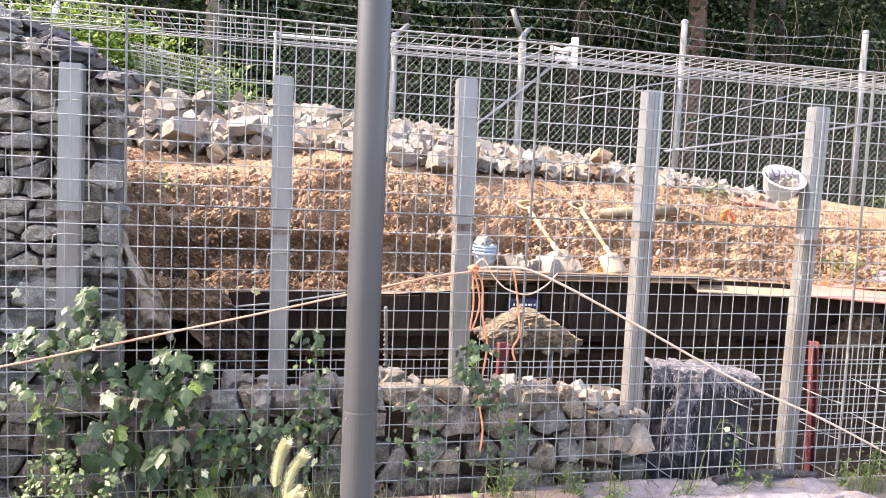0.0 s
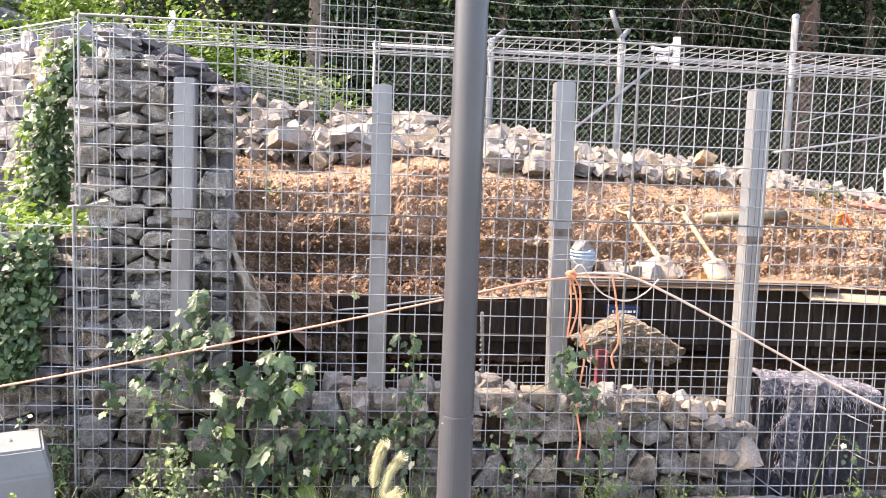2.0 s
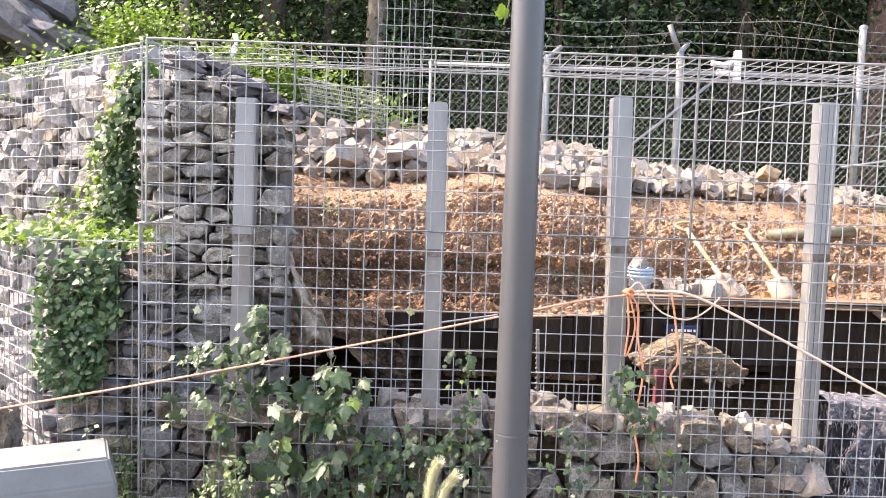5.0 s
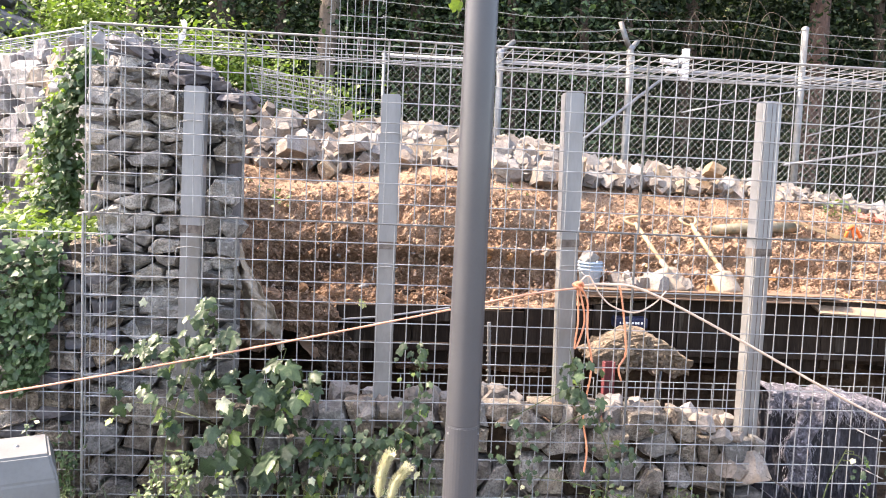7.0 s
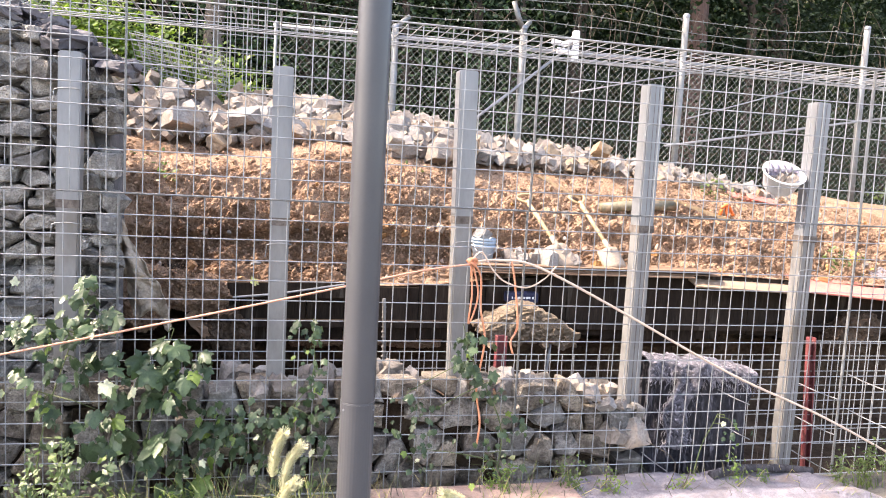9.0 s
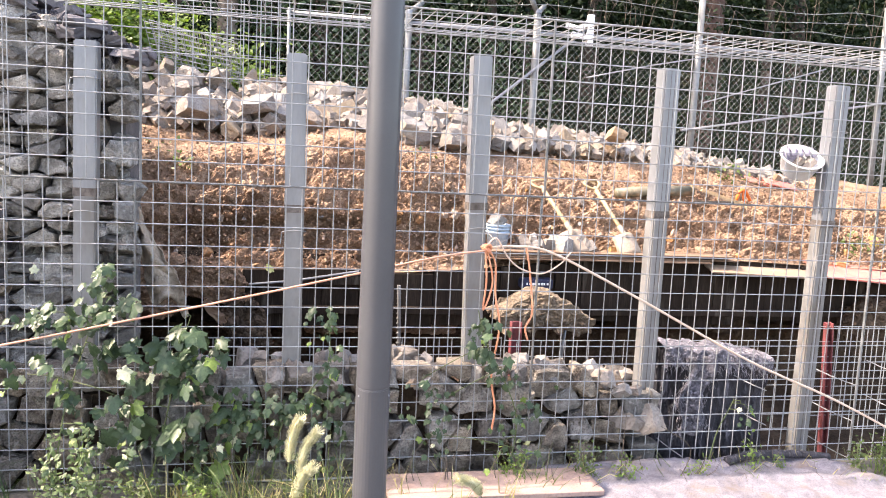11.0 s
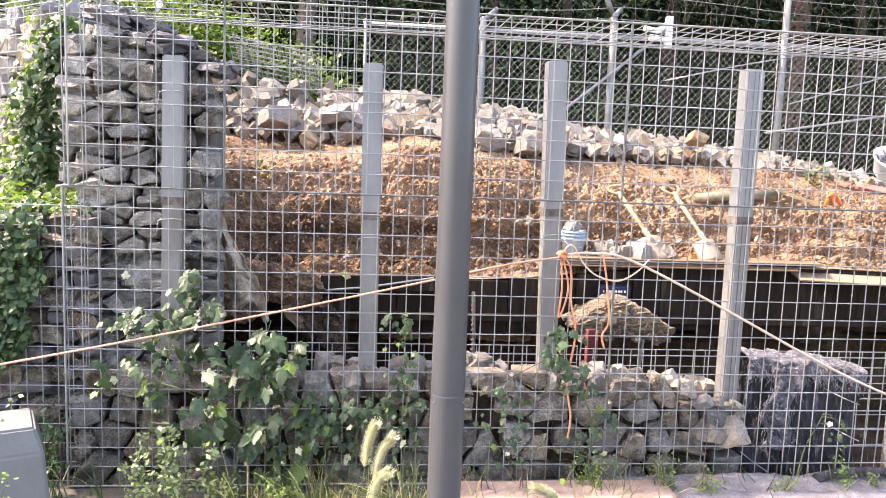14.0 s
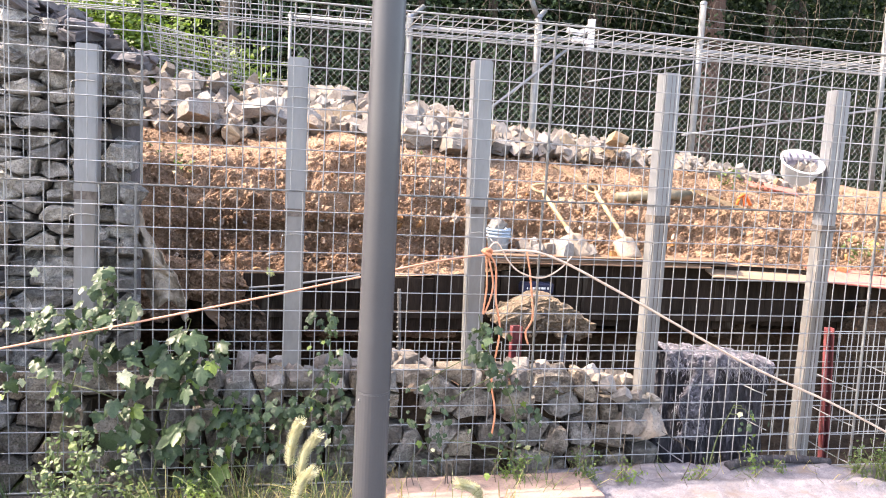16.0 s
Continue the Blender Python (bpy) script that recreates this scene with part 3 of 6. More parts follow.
def cell_stone(poly, rng, depth=0.16, gap=0.88):
    """A broken stone that fills one cell: the hull of a rough rim, a few face points and a back."""
    cx, cz = sum(p[0] for p in poly) / len(poly), sum(p[1] for p in poly) / len(poly)
    g = rng.uniform(gap, 0.985)
    w = rng.gauss(0, 0.07)
    co, si = math.cos(w), math.sin(w)
    rim = []
    for x, z in poly:
        x, z, j = (x - cx) * g, (z - cz) * g, rng.uniform(0.90, 1.03)
        rim.append(((x * co - z * si) * j, (x * si + z * co) * j))
    size = min(max(abs(p[0]) for p in rim), max(abs(p[1]) for p in rim))
    tilt = (rng.uniform(-0.45, 0.45), rng.uniform(-0.55, 0.25))
    bm = bmesh.new()
    for x, z in rim:
        lean = (tilt[0] * x + tilt[1] * z) * 0.7
        chip = rng.uniform(0.02, 0.05) if rng.random() < 0.3 else rng.uniform(0.004, 0.018)
        bm.verts.new((x, lean + chip, z))
        bm.verts.new((x * 0.9, depth, z * 0.9))
        k = rng.uniform(0.72, 0.95)
        bm.verts.new((x * k, lean * k - rng.uniform(0.0, 0.010), z * k))
    if rng.random() < 0.5:
        bm.verts.new((rng.uniform(-0.5, 0.5) * size, -0.16 * size * rng.uniform(0.3, 1.0), rng.uniform(-0.5, 0.5) * size))
    bmesh.ops.convex_hull(bm, input=bm.verts[:])
    bmesh.ops.delete(bm, geom=[v for v in bm.verts if not v.link_faces], context="VERTS")
    bmesh.ops.dissolve_limit(bm, angle_limit=radians(8), verts=bm.verts[:], edges=bm.edges[:])
    bmesh.ops.bevel(bm, geom=[e for e in bm.edges if max(v.co.y for v in e.verts) < 0.1], offset=0.0045, segments=1, affect="EDGES", clamp_overlap=True)
    bmesh.ops.triangulate(bm, faces=[f for f in bm.faces if len(f.verts) > 4])
    bmesh.ops.subdivide_edges(bm, edges=[e for e in bm.edges if e.calc_length() > 0.045 and min(v.co.y for v in e.verts) < 0.08], cuts=1, use_grid_fill=True)
    o = Vector((cx * 7, cz * 5, cx * cz))
    for v in bm.verts:
        v.co += Vector(noise.noise_vector(v.co * 14 + o)) * 0.011 + Vector(noise.noise_vector(v.co * 40 + o)) * 0.005
    me = bpy.data.meshes.new("stone")
    bm.to_mesh(me)
    bm.free()
    return me, cx, cz


def stone_face(parent, w, h, sx, sz, rng, material, keep=lambda x, z: True, core=True, gap=0.88, odd=None, mixed=0.3, share=0.2):
    """Fitted stones over a face in the parent's x-z plane; odd is a second rock kind for a share of the stones."""
    for poly in cells(w, h, sx, sz, rng):
        poly = [(min(max(x, -0.02), w + 0.02), min(max(z, -0.05), h + 0.06)) for x, z in poly]
        xs, zs = [p[0] for p in poly], [p[1] for p in poly]
        if max(xs) - min(xs) < 0.025 or max(zs) - min(zs) < 0.02:
            continue
        if not keep((min(xs) + max(xs)) / 2, (min(zs) + max(zs)) / 2):
            continue
        if rng.random() < mixed:
            size = ((max(xs) - min(xs)) * rng.uniform(0.95, 1.2), 0.19, (max(zs) - min(zs)) * rng.uniform(1.0, 1.3))
            turn = Euler((rng.uniform(-0.4, 0.4), rng.gauss(0, 0.22), rng.uniform(-0.5, 0.5) + rng.choice((0, math.pi))))
            put("stone", rng.choice({M_WALLSTONE: ROCKS_WALL, M_LOWSTONE: ROCKS_LOW}.get(material, ROCKS)), material, parent, m=Matrix.LocRotScale(((min(xs) + max(xs)) / 2, rng.uniform(0.05, 0.10), (min(zs) + max(zs)) / 2), turn, size))
            continue
        me, cx, cz = cell_stone(poly, rng, gap=gap)
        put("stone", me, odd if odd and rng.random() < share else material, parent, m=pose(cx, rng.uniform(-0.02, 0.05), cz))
    for k in range(int(w * h * 60 * core)):
        x, z = rng.uniform(0.05, w - 0.05), rng.uniform(0.0, h - 0.05)
        if not keep(x, z):
            continue
        s = rng.uniform(0.09, 0.17)
        put("stone", rng.choice(ROCKS_LOW if material is M_LOWSTONE else ROCKS), material, parent, m=Matrix.LocRotScale((x, rng.uniform(0.13, 0.20), z), Euler([rng.uniform(0, 6.3) for _ in range(3)]), (s, s, s)))


def top_stones(parent, x0, x1, y0, y1, z, n, rng, material, lo=0.06, hi=0.13, pool=ROCKS, h=lambda x: 0.0):
    for _ in range(n):
        s = rng.uniform(lo, hi)
        x = rng.uniform(x0, x1)
        put("stone", rng.choice(pool), material, parent, m=Matrix.LocRotScale((x, rng.uniform(y0, y1), z + h(x) + rng.uniform(-0.03, 0.03)), Euler([rng.uniform(0, 6.3) for _ in range(3)]), (s * rng.uniform(0.9, 1.4), s, s)))


for pool, mt in ((ROCKS_WALL, M_WALLSTONE), (ROCKS_LOW, M_LOWSTONE), (ROCKS, M_STONE), (ROCKS_PALE, M_PALE), (ROCKS_DARK, M_DARKSTONE), (ROCKS_TAN, M_TAN)):
    for me in pool:
        me.materials.append(mt)

fill_low = thing("stone_fill", "low packed wall of grey broken stone inside the wire basket", "stone fill", at=(-1.36, FRONT + 0.03, -0.05))
# dark box behind the stones, so their gaps read as deep shade
put("core", Acc().box(0.02, 0.13, 0.0, 3.22, 0.36, 0.43).mesh("core"), M_SHADE_SOIL, fill_low)
stone_face(fill_low, 3.34, 0.54, 0.152, 0.135, random.Random(5), M_LOWSTONE, gap=0.90, mixed=0.14, core=False, odd=M_BLUESTONE, keep=lambda x, z: z < 0.56 - 0.07 * step(2.6, 3.3, x))
top_stones(fill_low, 0.72, 3.28, 0.04, 0.34, 0.53, 60, random.Random(6), M_PALE, 0.07, 0.13, ROCKS_PALE, h=lambda x: -0.10 * step(2.5, 3.3, x))
top_stones(fill_low, 0.9, 3.25, -0.01, 0.16, 0.535, 34, random.Random(66), M_PALE, 0.05, 0.10, ROCKS_PALE, h=lambda x: -0.07 * step(2.5, 3.3, x))
top_stones(fill_low, 3.18, 3.33, 0.0, 0.40, 0.30, 24, random.Random(16), M_PALE, 0.08, 0.14, ROCKS_PALE, h=lambda x: 0.0)

fill_tall = thing("stone_fill", "tall stone column in the wire basket, grey and shaded", "stone fill", at=(-1.45, FRONT + 0.25, 0.52))
# dark block inside the column that puts shade into the stone gaps
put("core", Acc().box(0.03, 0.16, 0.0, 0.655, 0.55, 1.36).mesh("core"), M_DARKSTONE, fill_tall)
stone_face(fill_tall, 0.71, 1.58, 0.150, 0.074, random.Random(8), M_STONE, gap=0.88, odd=M_BLUESTONE, keep=lambda x, z: z < 1.66 - 0.26 * step(0.25, 0.66, x))
top_stones(fill_tall, 0.0, 0.64, 0.05, 0.5, 1.60, 46, random.Random(9), M_STONE, 0.08, 0.16, h=lambda x: -0.24 * step(0.2, 0.66, x))

rk = random.Random(44)
for _ in range(26):
    u = rk.random()
    ob = put("stone", rk.choice(ROCKS_DARK), M_DARKSTONE, fill_tall, m=Matrix.LocRotScale((0.10 + 0.62 * u, rk.uniform(0.0, 0.42), 1.70 - 0.20 * step(0.2, 1.0, u) + rk.uniform(-0.02, 0.03)), Euler((rk.uniform(-0.3, 0.3), rk.uniform(0.1, 0.5), rk.uniform(0, 6))), (rk.uniform(0.12, 0.24), 0.14, rk.uniform(0.03, 0.07))))

# rubble ridge behind the clay bank
rr = random.Random(21)


def ridge_top(x):
    pts = [(-1.4, 2.29), (0.05, 2.20), (1.3, 2.10), (2.1, 1.94), (3.0, 1.88), (3.9, 1.76), (4.75, 1.62), (5.2, 1.5)]
    for (a, za), (b, zb) in zip(pts, pts[1:]):
        if a <= x <= b:
            return za + (zb - za) * (x - a) / (b - a)
    return pts[-1][1]


def ridge_foot(x):
    return soil_at(x, 0.78).z


def rubble_place(rng, lo_size, hi_size):
    x = rng.uniform(-1.45, 5.0)
    lo, hi = ridge_foot(x), ridge_top(x)
    k = 0.20 + 0.25 * step(1.2, 2.3, x)
    u = k + (1 - k) * rng.random()
    y = 6.30 + 0.75 * u + rng.uniform(-0.06, 0.06)
    big = (lo_size + (hi_size - lo_size) * rng.random() ** 1.6) * (1 - 0.42 * step(1.0, 3.6, x))
    z = lo + (hi - lo) * u * rng.uniform(0.9, 1.0) - big * 0.15
    return Matrix.LocRotScale((x, y, z), Euler((rng.uniform(-0.9, 0.9), rng.uniform(-0.9, 0.9), rng.uniform(0, 6.3))), (big * rng.uniform(1.0, 1.5), big * 1.1, big * rng.uniform(0.85, 1.15)))


for _ in range(285):
    tan = rr.random() < 0.14
    ob = put("rubble_rock", rr.choice(ROCKS_TAN if tan else ROCKS_PALE), M_PALE, m=rubble_place(rr, 0.11, 0.24))
    tagged(ob, "tan angular broken rock on the rubble ridge" if tan else "pale angular broken rock on the rubble ridge", "rock", "rubble ridge rocks")


def joined_rocks(name, places, material, label, category):
    a = Acc()
    for m in places:
        src = rr.choice(CRUMBS)
        i = len(a.v)
        a.v += [m @ v.co for v in src.vertices]
        a.f += [tuple(i + k for k in p.vertices) for p in src.polygons]
    return tagged(put(name, a.mesh(name), material), label, category, kind="stuff")


joined_rocks("rubble_filling", [rubble_place(rr, 0.06, 0.14) for _ in range(800)], M_PALE, "small pale broken stone between the rubble rocks", "rubble")
for x, y, z, s in ((-0.72, 6.45, 1.90, 0.27), (-0.25, 6.48, 1.94, 0.25), (1.62, 6.42, 1.82, 0.27), (2.95, 6.6, 1.86, 0.20), (1.35, 6.35, 1.74, 0.22), (0.95, 6.4, 1.80, 0.22)):
    ob = put("rubble_rock", rr.choice(ROCKS_TAN if x in (1.62, 2.95, 0.95) else ROCKS_PALE), M_PALE, m=Matrix.LocRotScale((x, y, z), Euler((rr.uniform(-0.4, 0.4), rr.uniform(-0.4, 0.4), rr.uniform(0, 6.3))), (s * 1.05, s * 0.8, s * 0.75)))
    tagged(ob, "large tan angular boulder on the rubble ridge" if x in (1.62, 2.95, 0.95) else "large pale angular boulder on the rubble ridge", "rock", "rubble ridge rocks")

# loose stones and clods on the clay
def clod_place(lo, hi):
    x, v = rr.uniform(-1.2, 5.8), rr.uniform(0.02, 0.85)
    c = lo + (hi - lo) * rr.random() ** 3
    return Matrix.LocRotScale(soil_at(x, v) + Vector((0, -0.015, 0.01)), Euler([rr.uniform(0, 6.3) for _ in range(3)]), (c * 1.3, c, c))


LUMPS = [m.copy() for m in CRUMBS]
for me in LUMPS:
    me.materials.clear()
    me.materials.append(M_CONCRETE)
CLODS = [m.copy() for m in ROCKS]
for me in CLODS:
    me.materials.clear()
    me.materials.append(M_CLOD)
for _ in range(120):
    ob = put("loose_stone", rr.choice(ROCKS_PALE if rr.random() < 0.15 else CLODS), M_CLOD, m=clod_place(0.025, 0.075))
    tagged(ob, "earthy stone lying loose on the clay bank", "stone", "loose stones on the clay bank")
joined_rocks("soil_crumbs", [clod_place(0.005, 0.020) for _ in range(4500)], M_SOIL, "loose crumbs and small clods of clay", "soil crumbs")
joined_rocks("damp_clods", [clod_place(0.007, 0.034) for _ in range(2600)], M_DAMP_SHADE, "damp brown clods scattered over the clay bank", "soil clods")


# ---------------------------------------------------------------- lathe and leaf tools
def lathe(profile, sides=28):
    a = Acc()
    for r, z in profile:
        for k in range(sides):
            w = 2 * math.pi * k / sides
            a.v.append(Vector((r * math.cos(w), r * math.sin(w), z)))
    for j in range(len(profile) - 1):
        for k in range(sides):
            k2 = (k + 1) % sides
            a.f.append((j * sides + k, j * sides + k2, (j + 1) * sides + k2, (j + 1) * sides + k))
    return a


def lobed_leaf(name, size=1.0, cut=0.35, cup=0.12, skew=0.0):
    """A vine leaf with five toothed, pointed lobes; stalk end at the origin, pointing along +y, facing +z."""
    a = Acc()
    lobes = ((-128, 0.50), (-58, 0.74), (0, 1.0), (58, 0.74), (128, 0.50))
    n = 46
    a.v.append(Vector((0, 0.36 * size, 0.03 * size)))
    for i in range(n):
        w = -180 + 360 * (i + 0.5) / n
        r = 0.0
        for c, l in lobes:
            f = abs(w - c - skew) / 36
            r = max(r, l * (1 - cut * min(1.0, f) ** 0.75 - 0.2 * max(0.0, f - 1)))
        r *= 0.64 * size * (1.045 if i % 2 else 0.965)
        if abs(w) > 165:
            r *= 0.62
        x, y = r * math.sin(radians(w)), 0.36 * size + r * math.cos(radians(w))
        a.v.append(Vector((x, y, -cup * size * ((x / size) ** 2 * 2.6 + 1.6 * max(0, y / size - 0.4) ** 2) + 0.025 * size * math.sin(radians(w) * 5))))
    for i in range(n):
        a.f.append((0, 1 + (i + 1) % n, 1 + i))
    return a.mesh(name, True)


def leaves(n, where, size, rng, facing=(0, -0.5, 0.8), spread=0.8, long=1.5):
    """n small pointed leaves, each folded along its rib; where() gives a place."""
    a = Acc()
    for _ in range(n):
        c = where()
        nrm = (Vector(facing) + Vector([rng.gauss(0, spread) for _ in range(3)])).normalized()
        t = nrm.orthogonal().normalized()
        t = Matrix.Rotation(rng.uniform(0, 6.28), 3, nrm) @ t
        b = nrm.cross(t)
        s = size * rng.uniform(0.6, 1.35)
        i = len(a.v)
        a.v += [c - t * s * long * 0.5, c + b * s * 0.5 - nrm * s * 0.12 - t * s * 0.1, c + t * s * long * 0.5 - nrm * s * 0.15, c - b * s * 0.5 - nrm * s * 0.12 - t * s * 0.1]
        a.f += [(i, i + 1, i + 2), (i, i + 2, i + 3)]
    return a


# ---------------------------------------------------------------- lamp post by the camera
def lamp_post():
    t = thing("lamp_post", "slim grey painted steel lamp post with a service cover", "lamp post", at=(0.343, 2.85, 0))
    put("pole", lathe([(0.0, 0.70), (0.0662, 0.70), (0.0662, 0.706), (0.0660, 0.73), (0.0605, 2.4), (0.050, 5.2), (0.0, 5.22)], 40).mesh("pole", True), M_LAMP, t)
    put("base_tube", lathe([(0.0, -0.03), (0.0668, -0.03), (0.0668, -0.02), (0.0668, 0.10), (0.0668, 0.60), (0.0668, 0.69), (0.0668, 0.699), (0.0655, 0.704), (0.0, 0.704)], 40).mesh("base_tube", True), M_LAMP, t)
    # service cover: a thin curved plate on the lower tube
    a = Acc()
    for z in (0.12, 0.695):
        for k in range(13):
            w = radians(-155 + 130 * k / 12)
            a.v.append(Vector((0.0685 * math.cos(w), 0.0685 * math.sin(w), z)))
    for k in range(12):
        a.f.append((k, k + 1, 14 + k, 13 + k))
    me = a.mesh("service_cover")
    c = put("service_cover", me, M_LAMP, t, "curved screwed cover plate")
    sol = c.modifiers.new("thickness", "SOLIDIFY")
    sol.thickness = 0.0025
    for w in (-146, -34):
        s = lathe([(0.0, 0.002), (0.004, 0.0015), (0.0045, 0.0), (0.0045, -0.004)], 8).mesh("screw")
        put("screw", s, M_GALV, c, m=Matrix.Translation((0.0705 * math.cos(radians(w)), 0.0705 * math.sin(radians(w)), 0.672)) @ Euler((radians(90), 0, radians(w + 90))).to_matrix().to_4x4())
    # narrow strip up the pole, modelled in place of a bright reflection
    b = Acc()
    w = radians(-22)
    b.tube([((0.066 - 0.0032 * z) * math.cos(w), (0.066 - 0.0032 * z) * math.sin(w), z) for z in (0.72, 1.5, 2.5, 3.5)], 0.0045, 6)
    put("rib", b.mesh("rib", True), M_LAMP, t, "narrow raised strip in place of a reflection")
    put("base_plate", bevelled(Acc().box(-0.13, -0.13, -0.035, 0.13, 0.13, -0.012).mesh("base_plate"), 0.004, 1), M_LAMP, t)


lamp_post()


# ---------------------------------------------------------------- formwork along the trench
def formwork():
    rng = random.Random(31)
    t = thing("formwork_wall", "stained upright formwork boards lining the trench, darkened for its shade", "formwork", at=(0, 5.3, 0))
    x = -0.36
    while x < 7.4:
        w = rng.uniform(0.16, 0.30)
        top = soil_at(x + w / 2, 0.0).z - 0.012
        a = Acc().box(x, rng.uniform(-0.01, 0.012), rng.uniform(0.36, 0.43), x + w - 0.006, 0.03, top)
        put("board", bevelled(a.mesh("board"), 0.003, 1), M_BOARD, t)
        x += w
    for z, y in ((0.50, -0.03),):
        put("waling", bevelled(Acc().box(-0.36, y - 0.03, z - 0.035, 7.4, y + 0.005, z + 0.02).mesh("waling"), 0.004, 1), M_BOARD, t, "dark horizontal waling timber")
    # stacked sheets on the edge
    for i in range(5):
        x0, x1 = 1.42 + rng.uniform(-0.06, 0.06), 3.30 + rng.uniform(-0.25, 0.2)
        z = 0.885 + 0.013 * i
        a = Acc().box(x0, -0.07 + rng.uniform(-0.03, 0.03), 0, x1, 0.20, 0.010)
        ob = put("plywood_sheet", bevelled(a.mesh("plywood_sheet"), 0.0015, 1), M_PLY_BROWN, m=pose(0, 5.3, z, 0, rng.uniform(-0.4, 0.5) + 0.4, rng.uniform(-0.6, 0.6)))
        tagged(ob, "thin brown plywood sheet stacked on the trench edge", "plywood", "plywood stack")
    a = Acc().box(3.18, -0.06, 0, 4.15, 0.30, 0.014)
    tagged(put("pale_board", bevelled(a.mesh("pale_board"), 0.002, 1), M_PLY, m=pose(0, 5.27, 0.955, 14, 2.2, -1)), "pale new plywood board lying on the trench edge", "board")
    a = Acc().box(4.12, -0.06, 0, 5.9, 0.30, 0.014)
    tagged(put("red_board", bevelled(a.mesh("red_board"), 0.002, 1), M_REDBOARD, m=pose(0, 5.27, 1.11, 14, 4.0, -2)), "faded red painted board on the trench edge", "board")
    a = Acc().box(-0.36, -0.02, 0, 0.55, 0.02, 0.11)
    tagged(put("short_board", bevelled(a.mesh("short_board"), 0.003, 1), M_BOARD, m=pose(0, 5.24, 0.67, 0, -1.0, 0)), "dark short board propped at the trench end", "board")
    a = Acc().tube([(-0.36, 5.2, 0.665), (0.05, 5.2, 0.705), (0.5, 5.22, 0.775)], 0.008, 8)
    tagged(put("pale_batten", a.mesh("pale_batten"), M_GALV), "pale batten resting along the trench edge", "batten")
    a = Acc()
    a.tube([(0.75, 5.0, 0.72), (0.765, 5.0, 0.40), (0.78, 5.0, -0.65)], 0.012, 6)
    for k in range(28):
        z = 0.70 - 0.034 * k
        a.tube([(0.752 + (0.72 - z) * 0.02, 5.0, z), (0.752 + (0.72 - z) * 0.02, 5.0, z - 0.008)], 0.0145, 6)
    tagged(put("rebar", a.mesh("rebar"), M_POST_DIRTY), "upright ribbed steel bar in the trench", "rebar")
    a = Acc().tube([(1.945, 5.0, -0.65), (1.94, 5.0, 0.2), (1.965, 5.0, 0.55)], 0.014, 8)
    tagged(put("grey_pipe", a.mesh("grey_pipe", True), M_GALV), "thin leaning grey pipe in the trench", "pipe")


formwork()


def rough_block(name, size, seed, material, label, category, m, cuts=22):
    """A broken block: a subdivided, jittered hull."""
    bm = bmesh.new()
    bmesh.ops.create_cube(bm, size=1.0)
    bmesh.ops.subdivide_edges(bm, edges=bm.edges[:], cuts=cuts, use_grid_fill=True)
    for v in bm.verts:
        p = v.co.copy()
        k = 1 - 0.22 * (abs(p.x * 2) ** 3 * abs(p.z * 2) ** 3)
        v.co = Vector((p.x * size[0], p.y * size[1], p.z * size[2])) * k
        v.co += Vector(noise.noise_vector(Vector((p.x * 3 + seed, p.y * 3, p.z * 3)))) * 0.16 * min(size)
        v.co += Vector(noise.noise_vector(Vector((p.x * 9 + seed, p.y * 9, p.z * 9)))) * 0.07 * min(size)
        v.co += Vector(noise.noise_vector(Vector((p.x * 22 + seed, p.y * 22, p.z * 22)))) * 0.05 * min(size)
        v.co += Vector(noise.noise_vector(v.co * 38)) * 0.02
    me = bpy.data.meshes.new(name)
    bm.to_mesh(me)
    bm.free()
    return tagged(put(name, me, material, m=m), label, category)


